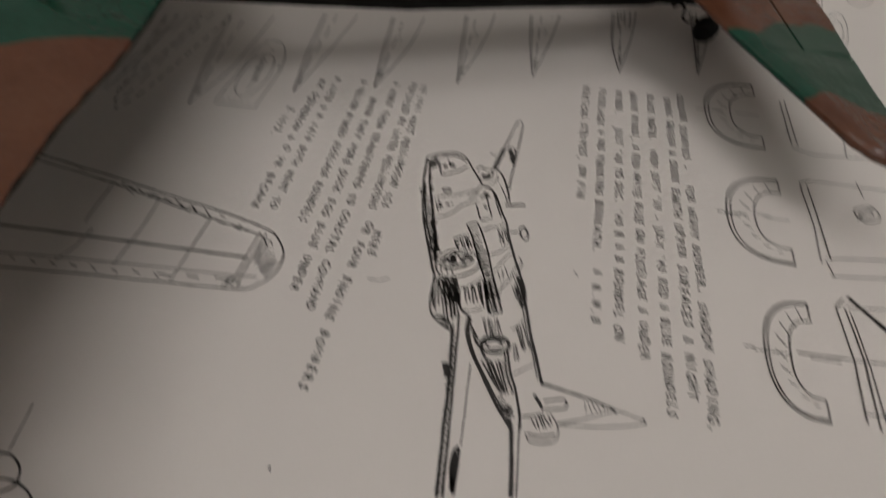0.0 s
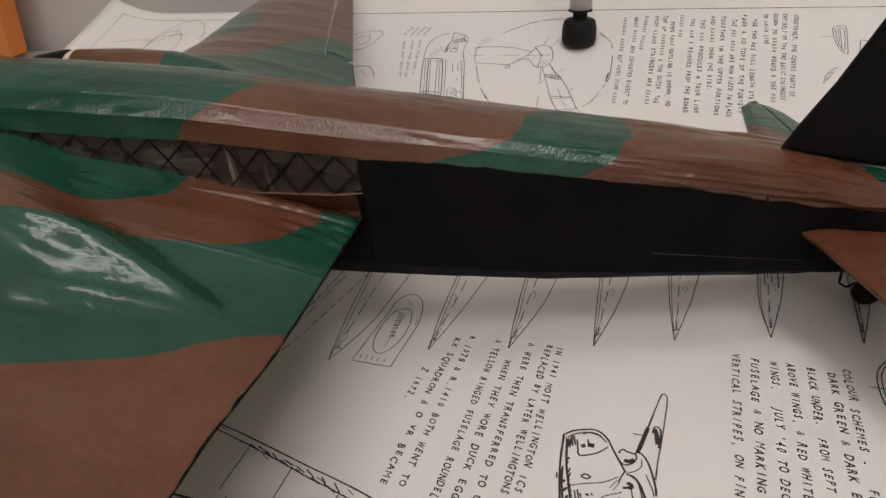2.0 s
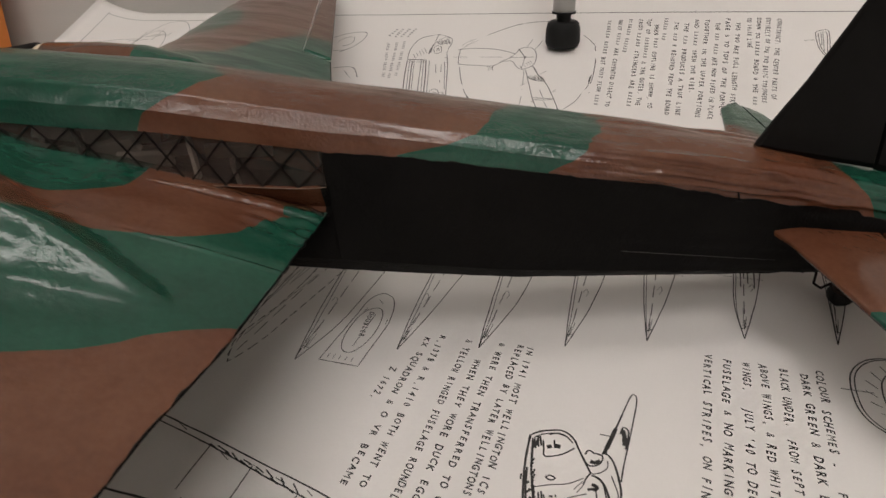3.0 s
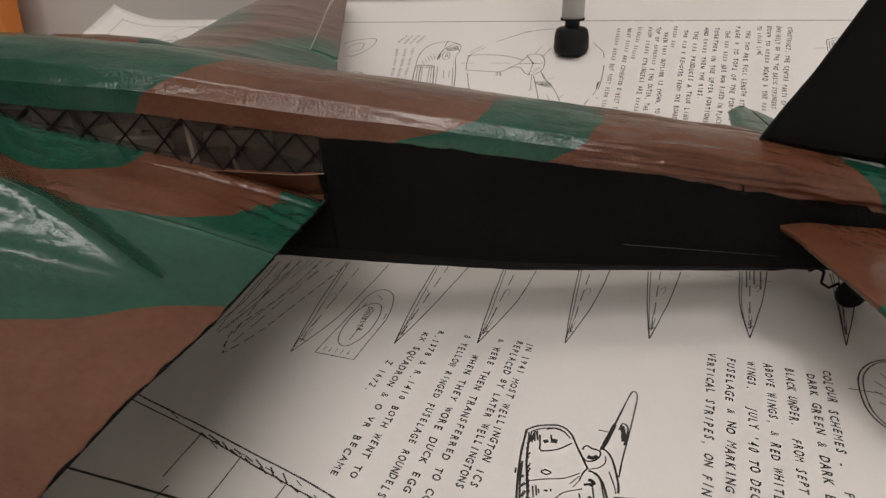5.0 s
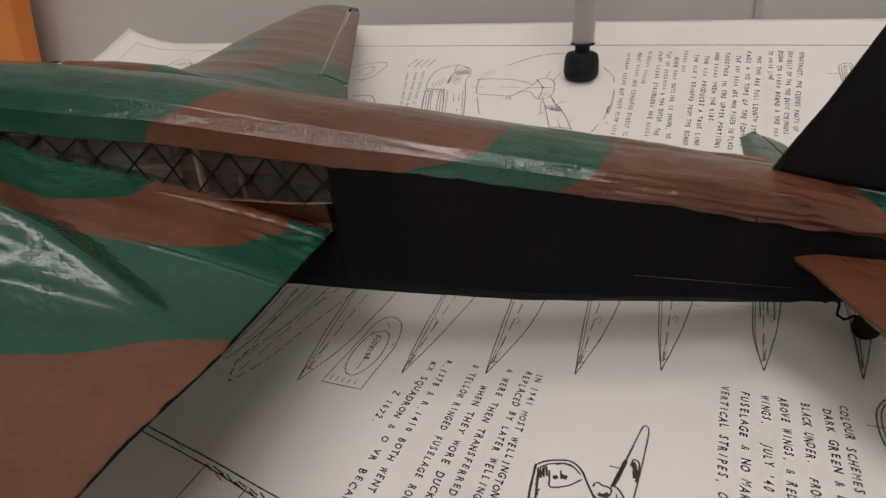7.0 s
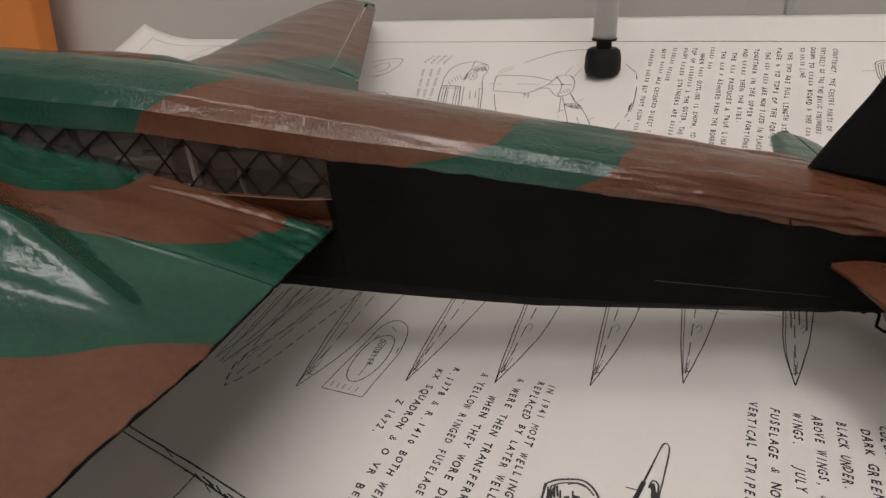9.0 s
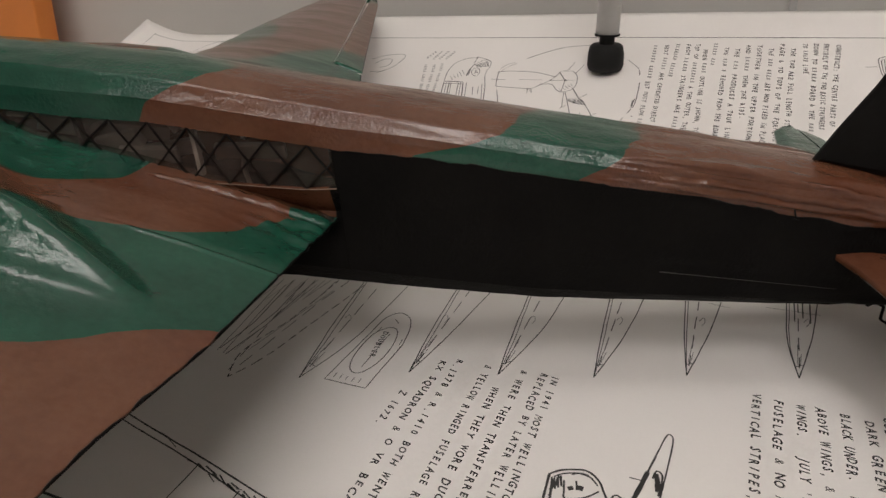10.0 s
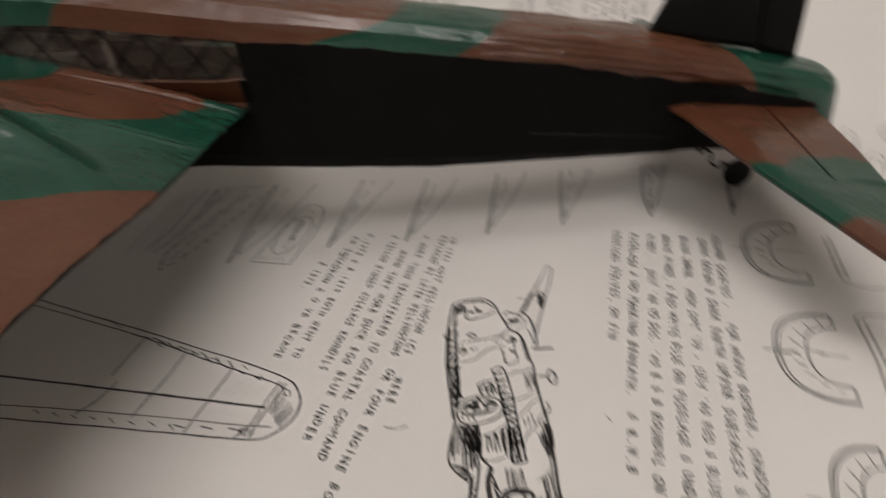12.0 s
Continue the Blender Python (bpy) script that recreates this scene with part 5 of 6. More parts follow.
ink(0.2, [(-119.4, -34.1), (-119.4, -23.6)], smooth=False)
ink(0.25, [(-125.8, 4.1), (-125.2, 7.5), (-122.4, 4.1), (-122.5, 0.9)], pencil=True)
begin("rib_drawing")
ink(0.5, [(-151.9, -54.1), (-158.3, -35.8), (-152.1, -3.3), (-149.6, 35.9)], dash=True)
ink(0.5, [(-151.9, -54.1), (-144.8, -35.8), (-139.2, -1.8), (-132.6, 37.9)], dash=True)
ink(0.4, [(-152.3, -45.1), (-149.9, -15.8), (-147.1, 15.2), (-143.4, 37.8)], smooth=False, dash=True)
ink(0.4, [(-170.7, -37.5), (-168.9, -14.1), (-174.8, 28.2)], smooth=False)
ink(0.4, [(-164.8, -40.3), (-161.5, -14.4), (-162.2, 32)], smooth=False)
ink(0.4, [(-165.1, -23.3), (-164.1, -1.7), (-167.7, 29)], smooth=False)
ink(0.2, [(64.8, 73.8), (75.6, 73.7), (87.7, 73.6)], smooth=False)
ink(0.2, [(40.1, 69.7), (49.6, 68.6)], smooth=False)
ink(0.5, [(76.7, 80.9), (77, 65.6)], smooth=False)
ink(0.5, [(80.3, 81.9), (80.3, 69)], smooth=False)
ink(0.5, [(83.4, 81.9), (83.4, 65.3)], smooth=False)
begin("doubler_drawing")
ink(0.4, [(-106.6, -1.3), (-108.7, -40.9), (-88.1, -40.7), (-87.2, -7.6)], smooth=False)
ink(0.4, [(-106.6, -1.3), (-106.1, 9.2), (-103, 15.5), (-99.2, 16.8), (-93.5, 13.2), (-89.6, 4.7), (-87.2, -7.6)])
ink(0.4, [(-101, -31.5), (-104.2, -24.7), (-105.6, -13.7), (-104.3, -2.5), (-99.8, 3.5), (-94.9, 2), (-91.8, -6.8), (-91.1, -18.1), (-93.1, -27.6), (-96.6, -32.6)], closed=True)
ink(0.3, [(-105.5, -38.5), (-105.6, -35.2)], smooth=False)
ink(0.3, [(-102.4, -38.7), (-102.5, -35.4)], smooth=False)
ink(0.3, [(-99.4, -38.5), (-99.4, -35.6)], smooth=False)
ink(0.3, [(-96.1, -38.6), (-96.1, -35.7)], smooth=False)
ink(0.3, [(-92.8, -38.3), (-92.8, -35.5)], smooth=False)
ink(0.3, [(-100.6, 11), (-97.1, 7.9)], smooth=False)
ink(0.3, [(-104, -1.4), (-103.7, 2.7)], smooth=False)
ink(0.3, [(-88.7, -8.1), (-89.3, -3.6)], smooth=False)
ink(0.3, [(-97.2, -28.1), (-97.2, -1.3)], smooth=False)
begin("frame_drawing")
ink(0.45, [(154.3, -50.5), (156, -70.6), (155.5, -90.2)], smooth=False)
ink(0.45, [(157, -47.1), (158.2, -67), (159.3, -88)], smooth=False)
ink(0.5, [(154.3, -50.5), (154.5, -45.8), (157.5, -44.2)], smooth=False)
ink(0.5, [(156.9, -43.6), (171.4, -43.6), (203.8, -44.8)], smooth=False, pencil=True)
ink(0.5, [(157.7, -87.7), (177.8, -84.9), (198, -82.6)], smooth=False, pencil=True)
ink(0.5, [(157.8, -96.7), (191.6, -92.2)], smooth=False, pencil=True)
ink(0.4, [(157.4, -89.5), (158.9, -95.9)], smooth=False)
ink(0.4, [(177.3, -41.3), (178.3, -49.8)], smooth=False)
ink(0.4, [(173, -60.2), (175.5, -56.4), (180, -55.2), (182.6, -58.9), (180.8, -63.2), (175.9, -64.8)], closed=True)
ink(0.4, [(174.6, -60.5), (177.3, -57.7), (180.1, -58.8), (178.1, -62.4), (175.4, -62.9)], closed=True)
ink(0.4, [(173.1, -64), (181.1, -55)], smooth=False)
begin("frame_drawing")
ink(0.5, [(157.1, -113.9), (158.8, -133.6), (158.1, -156.6)], smooth=False)
ink(0.5, [(159.9, -111.5), (162.1, -132.9), (161.7, -158.7)], smooth=False)
ink(0.4, [(161.5, -113), (163.4, -134.9), (164, -157.3)], smooth=False)
ink(0.5, [(157.1, -113.9), (157.1, -111.3), (160.2, -106.9)], smooth=False)
ink(1.3, [(161.9, -105.8), (172, -118.3), (181.9, -130.1)], smooth=False)
ink(0.5, [(140.7, -133.8), (156.8, -133.3), (181.3, -132.4)], smooth=False, pencil=True)
ink(0.4, [(158.8, -153.5), (176.3, -152)], smooth=False)
ink(0.4, [(161, -110.6), (187.6, -107.8)], smooth=False, pencil=True)
begin("frame_drawing")
ink(0.45, [(153.7, 11.6), (154.5, -19.5)], smooth=False)
ink(0.45, [(155.9, 13), (156.9, -19.4)], smooth=False)
ink(0.5, [(154.2, -22.3), (163.1, -25.6), (191, -23.9)], smooth=False, pencil=True)
ink(0.4, [(178.5, -4.5), (176.4, -24.9)], smooth=False)
begin("centre_mark")
ink(0.35, [(134, -67.9), (140.3, -69.3)], smooth=False)
ink(0.4, [(121.8, -70.4), (128.3, -71)], smooth=False)
ink(0.4, [(123.6, -134.2), (127.3, -134.4)], smooth=False)
begin("outline_drawing")
ink(0.4, [(196.8, 81.1), (192.4, 65.7), (187.3, 58.8), (184.3, 64.2), (185, 78.9), (189.2, 94.7), (194.4, 102), (197.7, 96.3)], closed=True, pencil=True)
ink(0.35, [(194.4, 80.7), (191.7, 70.7), (188.6, 66.2), (186.8, 69.7), (187.4, 79.4), (190, 89.6), (193.2, 94.3), (195.1, 90.5)], closed=True, pencil=True)
begin("outline_drawing")
ink(0.4, [(218.1, 125.8), (214.1, 116.1), (207.8, 111.3), (202.8, 114.1), (201.9, 123), (205.7, 132.9), (212.2, 137.8), (217.3, 134.8)], closed=True, pencil=True)
ink(0.35, [(214.8, 125.3), (212.4, 119), (208.5, 115.9), (205.6, 117.8), (205.1, 123.6), (207.5, 130), (211.4, 133.1), (214.4, 131.1)], closed=True, pencil=True)
begin("outline_drawing")
ink(0.4, [(188.2, 111.9), (185.1, 99.1), (181.4, 93.4), (179.1, 98), (179.5, 110.4), (182.4, 123.4), (186.2, 129.2), (188.6, 124.4)], closed=True, pencil=True)
ink(0.35, [(186.4, 111.6), (184.5, 103.2), (182.3, 99.6), (180.9, 102.6), (181.3, 110.7), (183.1, 119.1), (185.4, 122.9), (186.8, 119.7)], closed=True, pencil=True)
begin("outline_drawing")
ink(0.4, [(232.7, 88.9), (227.1, 72.7), (221.2, 65.4), (218.3, 71), (219.8, 86.5), (225.1, 103.2), (231.2, 110.9), (234.4, 104.8)], closed=True, pencil=True)
ink(0.35, [(230.1, 88.4), (226.6, 77.9), (223, 73.1), (221.2, 76.9), (222.4, 87), (225.7, 97.8), (229.5, 102.7), (231.3, 98.8)], closed=True, pencil=True)
begin("outline_drawing")
ink(0.4, [(234.9, 42.8), (228.8, 26.9), (222.8, 19.9), (220, 25.1), (222, 40.2), (228, 57), (234.5, 64.8), (237.4, 58.8)], closed=True, pencil=True)
ink(0.35, [(232.3, 42.3), (228.5, 31.9), (224.7, 27.2), (223.1, 30.8), (224.6, 40.7), (228.4, 51.5), (232.4, 56.5), (234, 52.6)], closed=True, pencil=True)
begin("outline_drawing")
ink(0.6, [(-99.4, -217.3), (-93.8, -217.2), (-88.6, -220.5), (-87.1, -225.4), (-90, -228)])
ink(0.6, [(-94.4, -224.3), (-88.1, -224.2), (-82, -226.4), (-77.4, -230.1)])
ink(0.35, [(-95.3, -216.4), (-97.4, -200.5)], smooth=False)
begin("pen_mark")
ink(0.4, [(-17.3, -206.3), (-16.8, -205.5), (-16.4, -207)])
ink(0.35, [(-8.2, -130.8), (-3.6, -130.7), (-0.3, -128.7)])
ink(0.4, [(65.4, -112.8), (67, -114.7)], smooth=False, pencil=True)
ink(0.9, [(45, -118.6), (47.2, -122.8), (49.8, -131.4), (52.7, -143.2), (55.6, -151.9), (57.9, -160.2), (58.9, -162.6)])
ink(0.35, [(43.8, -119.3), (46.3, -124.3), (49, -132.8), (51.8, -143.8), (54.7, -152.5), (57.1, -160.8)])
ink(0.6, [(36.5, -120.8), (40.1, -130.8), (42, -136)])
ink(0.6, [(34.1, -125.3), (36.7, -132.7), (38.3, -137.7), (42, -136)])
ink(0.5, [(35.7, -123.7), (38.3, -131.1), (39.9, -136.4)])
ink(0.4, [(32.2, -124.9), (35.3, -135.6)])
ink(0.4, [(27.7, -137.8), (31.7, -138), (34.7, -135.7)])
hatch(0.4, 10, (18.7, -127.6), (23.7, -126.6), (23.5, -144.6), (27.4, -139.9))
hatch(0.35, 5, (33.2, -125.8), (36.2, -124.1), (36.7, -138), (40.4, -136.3))
hatch(0.35, 6, (34.9, -123.8), (38.8, -136.1), (37.1, -121.8), (41.5, -135.1))
hatch(0.35, 4, (44.9, -124.5), (47.3, -123.5), (47.6, -133.1), (49.6, -133.5))
hatch(0.45, 6, (44.5, -156.3), (49.2, -168.3), (45.6, -155.2), (50.8, -167.9))
begin("propeller_drawing")
ink(0.5, [(-167.1, 339.9), (-154.6, 342.3), (-133.4, 341.4), (-119.4, 337.5), (-112, 334.2)])
ink(0.5, [(-159.9, 316.8), (-140.3, 315.3), (-127.7, 315.1), (-119.8, 322), (-111.6, 322.5), (-105.2, 313.9), (-100.5, 310.7)])
ink(0.5, [(-165.1, 341.8), (-163.1, 328.8), (-160.2, 317.7)])
ink(0.4, [(-165.3, 345.6), (-162.3, 352.3), (-155.3, 357.3)], pencil=True)
ink(0.35, [(-168, 327.6), (-155, 328.3)], smooth=False)
ink(0.35, [(-142.3, 328.9), (-122, 329.1)], smooth=False)
ink(0.4, [(-131.7, 312.2), (-129.8, 314.1), (-129.3, 307.8)])
ink(0.4, [(-127.9, 309.7), (-126.9, 314.3), (-125.4, 308)])
ink(0.5, [(-122.3, 321.8), (-116.3, 326.7), (-112, 334.2), (-109.3, 342.5), (-105.4, 344.5)])
ink(0.5, [(-98.8, 343.8), (-93.6, 336.9), (-91.1, 325.5), (-91.8, 317.4), (-95.3, 312.8), (-100.5, 310.7)])
ink(0.4, [(-105.4, 344.5), (-98.8, 343.8)], smooth=False)
ink(0.6, [(-110.8, 342.4), (-101.8, 329.3)], smooth=False)
ink(0.4, [(-101.8, 329.3), (-93.6, 329.8)], smooth=False)
ink(0.4, [(-114.4, 328.6), (-101.8, 329.3)], smooth=False)
ink(0.4, [(-101.8, 329.3), (-100.7, 311.5)], smooth=False)
ink(1.6, [(-102.5, 330.2), (-101, 328.5)], smooth=False)
ink(0.35, [(-103.9, 344.5), (-101.1, 358.2)], smooth=False)
ink(0.35, [(-95.7, 341.3), (-91.8, 354.9)], smooth=False)
ink(0.5, [(-96.6, 310.6), (-88.2, 288.5), (-81.4, 270.3), (-76.4, 258.9), (-70.7, 248.6)])
ink(0.5, [(-92.4, 317.7), (-84.8, 304.2), (-78.7, 296.7), (-72.8, 287.7), (-66.2, 274.6), (-60.1, 261), (-56.2, 251.4)])
ink(0.5, [(-91.6, 300.4), (-88.3, 300.6), (-80.9, 300), (-76.5, 293.4), (-82.8, 294), (-89.8, 297), (-91.6, 300.4)])
ink(0.35, [(-94.9, 286.5), (-90.8, 291)], smooth=False)
ink(0.35, [(-83.9, 302.5), (-78.1, 308.7)], smooth=False)
ink(0.5, [(-70.7, 248.6), (-63.6, 250.9), (-56.4, 252.2)])
ink(0.5, [(-70.7, 250.3), (-68.6, 247.2), (-56.3, 249.8)])
ink(0.55, [(-80.6, 268.7), (-72.2, 268.4), (-63, 268.2)])
ink(0.45, [(-79, 266.3), (-71.6, 265.9), (-63.7, 267.3)])
ink(0.35, [(-80.1, 262.8), (-78.5, 263.8)], smooth=False)
ink(0.35, [(-77.3, 280.7), (-70.9, 266.8)], smooth=False)
ink(0.35, [(-70.1, 263.6), (-65.4, 254.8)], smooth=False)
ink(0.35, [(-67.9, 276.2), (-64, 281.5)], smooth=False)
ink(0.4, [(-90.1, 314.3), (-85.2, 305.9)], smooth=False, pencil=True)
ink(0.4, [(-56.9, 254.7), (-52.4, 247.7)], smooth=False)
ink(0.35, [(-98.3, 311.4), (-93.5, 288.3)], smooth=False)
ink(0.35, [(-90.2, 269.7), (-88.2, 253.1)], smooth=False)
ink(0.5, [(-92.5, 280.6), (-91.8, 279.8)], smooth=False)
ink(0.5, [(-145.9, 363.8), (-136, 371.1), (-123.4, 379.3)])
ink(0.8, [(-123.4, 379.3), (-116.5, 382.1)], smooth=False)
ink(0.5, [(-114.1, 382.9), (-104.3, 384.7), (-92.8, 385.6)])
ink(0.4, [(-164.6, 338.8), (-160.4, 348), (-152.8, 355.5)], pencil=True)
ink(0.4, [(-56.5, 363.7), (-49.7, 356), (-44.6, 349.2)])
ink(0.45, [(-44.4, 348.4), (-42.4, 339.9)], smooth=False)
ink(0.55, [(-40.5, 328.9), (-39, 314.6), (-38.2, 299.6), (-38.5, 291.2)])
ink(1.1, [(-40, 302), (-39.9, 293.7)], smooth=False)
ink(0.6, [(-39.5, 304.5), (-39.9, 291.2)], smooth=False)
ink(0.45, [(-39.6, 289.5), (-41, 282.8)], smooth=False)
ink(0.45, [(-42.9, 276.1), (-46, 264.5), (-52.4, 254.2)])
ink(0.5, [(-156.9, 311.7), (-150.7, 295.8), (-145.8, 285.4)])
ink(0.5, [(-142.5, 278.5), (-134.7, 265), (-125.9, 254.4)])
ink(0.8, [(-136.7, 268.4), (-132.4, 262.6)], smooth=False)
ink(0.9, [(-37.2, 279), (-36.6, 278.2)], smooth=False)
hatch(0.45, 9, (-90.9, 299.6), (-79.3, 299.3), (-88, 295.4), (-76, 293.5))
ink(0.45, [(-81.8, 245.0), (-82.6, 248.3), (-84.7, 250.8), (-87.6, 251.7), (-90.5, 250.8), (-92.6, 248.3), (-93.4, 245.0), (-92.6, 241.7), (-90.5, 239.2), (-87.6, 238.3), (-84.7, 239.2), (-82.6, 241.7)], closed=True)
ink(0.35, [(-94.6, 245.0), (-80.6, 245.0)], smooth=False)
ink(0.35, [(-88.6, 252.5), (-86.6, 237.5)], smooth=False)
hatch(0.35, 5, (-103.8, 315.8), (-94.8, 325.3), (-100.5, 310.7), (-92, 321.9), pencil=True)
begin("nacelle_drawing")
ink(0.5, [(-211.8, 323.6), (-214.4, 334.8), (-214.9, 345.2), (-212.6, 354.7), (-207.7, 360.4), (-200.6, 363.3)])
ink(0.5, [(-200.6, 363.3), (-192.8, 364.3), (-185, 361.5), (-178.9, 357), (-176.8, 348.7), (-177.4, 342.2), (-176.3, 333.9)], pencil=True)
ink(0.55, [(-176.3, 333.9), (-168, 311.3), (-161.5, 289), (-151.4, 256.9)])
ink(0.9, [(-210.9, 322.7), (-201.9, 323), (-192.2, 322.4)])
ink(0.45, [(-210, 319), (-191.7, 319.6)], smooth=False)
ink(0.7, [(-211.1, 321.8), (-205.8, 302.4), (-193.6, 263.7)])
ink(0.4, [(-208.9, 321.9), (-202.3, 300.7), (-190.5, 263.9)])
ink(0.7, [(-205.7, 321), (-198.4, 296.3), (-187.6, 263.2)])
ink(0.4, [(-204, 321.1), (-196.2, 296.4), (-185.5, 263.3)])
ink(0.6, [(-196.8, 321.3), (-189.8, 296.7), (-179.3, 262)], pencil=True)
ink(0.4, [(-194.6, 321.4), (-187.1, 296.8), (-175.4, 261.3)])
ink(0.7, [(-192.4, 321.4), (-182.8, 292.5), (-173.1, 260.6)])
ink(0.5, [(-189.1, 321.6), (-182.9, 301.6), (-172, 266)], pencil=True)
ink(0.8, [(-194.5, 270), (-186.2, 270.5), (-176.3, 269.3)])
ink(0.5, [(-193.5, 267.3), (-184.9, 267), (-175.5, 265.8)])
ink(0.45, [(-191.8, 340), (-191.7, 344.7), (-189, 346.6), (-185.2, 343.9), (-183.3, 338.4), (-183.7, 334.7), (-187.3, 333.6), (-191.8, 340)])
ink(0.45, [(-187.5, 337.3), (-188.3, 342.9), (-185, 338.3)])
ink(0.45, [(-188.1, 339.2), (-185.9, 339.2)], smooth=False)
ink(0.5, [(-171.2, 269.7), (-171.1, 275), (-168.2, 277), (-163.9, 273.7), (-161.7, 267.6), (-163, 264), (-167.3, 264.6), (-171.2, 269.7)])
ink(0.6, [(-168.2, 269.9), (-167.1, 272.6), (-164.7, 270.1), (-165.7, 267.3), (-168.2, 269.9)])
ink(1.0, [(-193.6, 332.5), (-194.7, 341.8), (-193.9, 349.3), (-192.2, 354)], pencil=True)
ink(0.9, [(-192.6, 334.4), (-194.2, 343.7)], smooth=False, pencil=True)
ink(0.5, [(-194.4, 354), (-194.6, 366.1)], smooth=False)
ink(0.5, [(-191.6, 354), (-185.8, 360.6), (-179.8, 357.9)])
ink(0.5, [(-180.8, 315.4), (-176, 301.9)], smooth=False, pencil=True)
ink(0.5, [(-175.4, 315.6), (-171.9, 303.9)], smooth=False, pencil=True)
ink(0.5, [(-168.6, 291.4), (-167.3, 287.8)], smooth=False, pencil=True)
ink(0.5, [(-173.8, 320.2), (-159, 275.8)], smooth=False, pencil=True)
ink(0.4, [(-162.5, 271.1), (-159.8, 272.2), (-154.8, 265.4), (-154.4, 258.4), (-159.1, 261.6), (-162.5, 271.1)], pencil=True)
ink(0.4, [(-159.1, 270.4), (-157.3, 272.3)], smooth=False, pencil=True)
hatch(0.4, 5, (-209.8, 330.2), (-200.5, 343.6), (-205.4, 324.8), (-195.5, 336.2), pencil=True)
hatch(0.6, 9, (-192.9, 351.2), (-182.4, 358.8), (-189.3, 347.5), (-177.1, 349.6), pencil=True)
hatch(0.35, 6, (-162.7, 263.1), (-155.5, 260.1), (-158.8, 258.1), (-151.9, 256.8), pencil=True)
hatch(0.35, 5, (-177.5, 331.1), (-164, 293.4), (-175.3, 331.2), (-161.9, 293.5), pencil=True)
begin("ring_drawing")
ink(0.6, [(-305.6, 359.4), (-292.9, 366), (-276.3, 368.5), (-270.9, 362.5), (-276.1, 345), (-288, 334.3)], pencil=True)
ink(0.5, [(-297.7, 350.4), (-292.4, 358.8), (-283, 359.1), (-281.7, 348.9), (-289.6, 344.5)], pencil=True)
ink(0.5, [(-295.8, 336), (-283.5, 337.6)], smooth=False, pencil=True)
ink(0.6, [(-281.1, 307.2), (-261.9, 308.4), (-249.7, 292.4)])
ink(0.4, [(-268.1, 303), (-257.5, 291.8)], smooth=False, pencil=True)
begin("pod_drawing")
ink(0.5, [(126.4, 367.1), (127.6, 371.3), (135.2, 372.9), (136.2, 356.7), (135.3, 336.3), (131.1, 340.3), (127.8, 351.8), (126.4, 367.1)])
ink(0.45, [(128.3, 366.7), (129, 368.8), (134, 370), (134.5, 356.7), (133.6, 340.4), (130.9, 345.2), (129.1, 354.3), (128.3, 366.7)])
ink(0.4, [(131.6, 369.2), (131.9, 343.6)], smooth=False)
ink(0.4, [(130.3, 368.3), (130.5, 351.8)], smooth=False)
ink(0.3, [(117.9, 358.4), (126.1, 359.2)], smooth=False)
ink(0.45, [(117.4, 295.6), (119.3, 305.3), (122.8, 313), (127.9, 317.6)])
ink(0.45, [(119.5, 299.7), (121.9, 308.2), (125.3, 313.5)])
ink(0.3, [(118.6, 297.3), (124.8, 311.1)], smooth=False)
ink(0.5, [(143.6, 338.2), (145.3, 354.1), (155.9, 352.7)], smooth=False)
begin("panel_shading")
hatch(0.3, 7, (-153, -94.3), (-56.1, -114.2), (-147.6, -97.6), (-52.9, -116.9), jitter=2.2)
hatch(0.5, 7, (-125.6, -99.4), (-78.2, -110.2), (-119.5, -102.2), (-73.8, -112.8), jitter=0.9)
hatch(0.35, 7, (-52.9, -120.1), (-42.5, -129.7), (-52.5, -129.7), (-45.3, -137.8))
hatch(0.6, 4, (-59.2, -139.5), (-52.8, -140.8), (-58.9, -143.2), (-53.3, -143.5))
hatch(0.35, 8, (-147.6, -146.8), (-82, -143.1), (-144.1, -147.7), (-78.6, -144.8))
begin("construction_lines")
ink(0.3, [(-176.4, 22.9), (-166.7, -39.9)], smooth=False)
ink(0.3, [(-180.5, 22), (-171, -39)], smooth=False)
ink(0.3, [(-184, 18), (-176.5, -38)], smooth=False)
ink(0.3, [(-188.5, 16), (-180.2, -44.4)], smooth=False)
ink(0.4, [(-167.3, 28.9), (-155, -49.7)], smooth=False, dash=True)
ink(0.3, [(-159.2, 28.1), (-162.9, -36.3)], smooth=False, pencil=True)
ink(0.3, [(-146.6, 25.7), (-156.2, -34.1)], smooth=False, pencil=True)
begin("smudge")
hatch(0.4, 12, (-187.6, 24.2), (-149.6, 35.9), (-187.4, 2.5), (-150.5, 16.8), pencil=True, jitter=2.5)
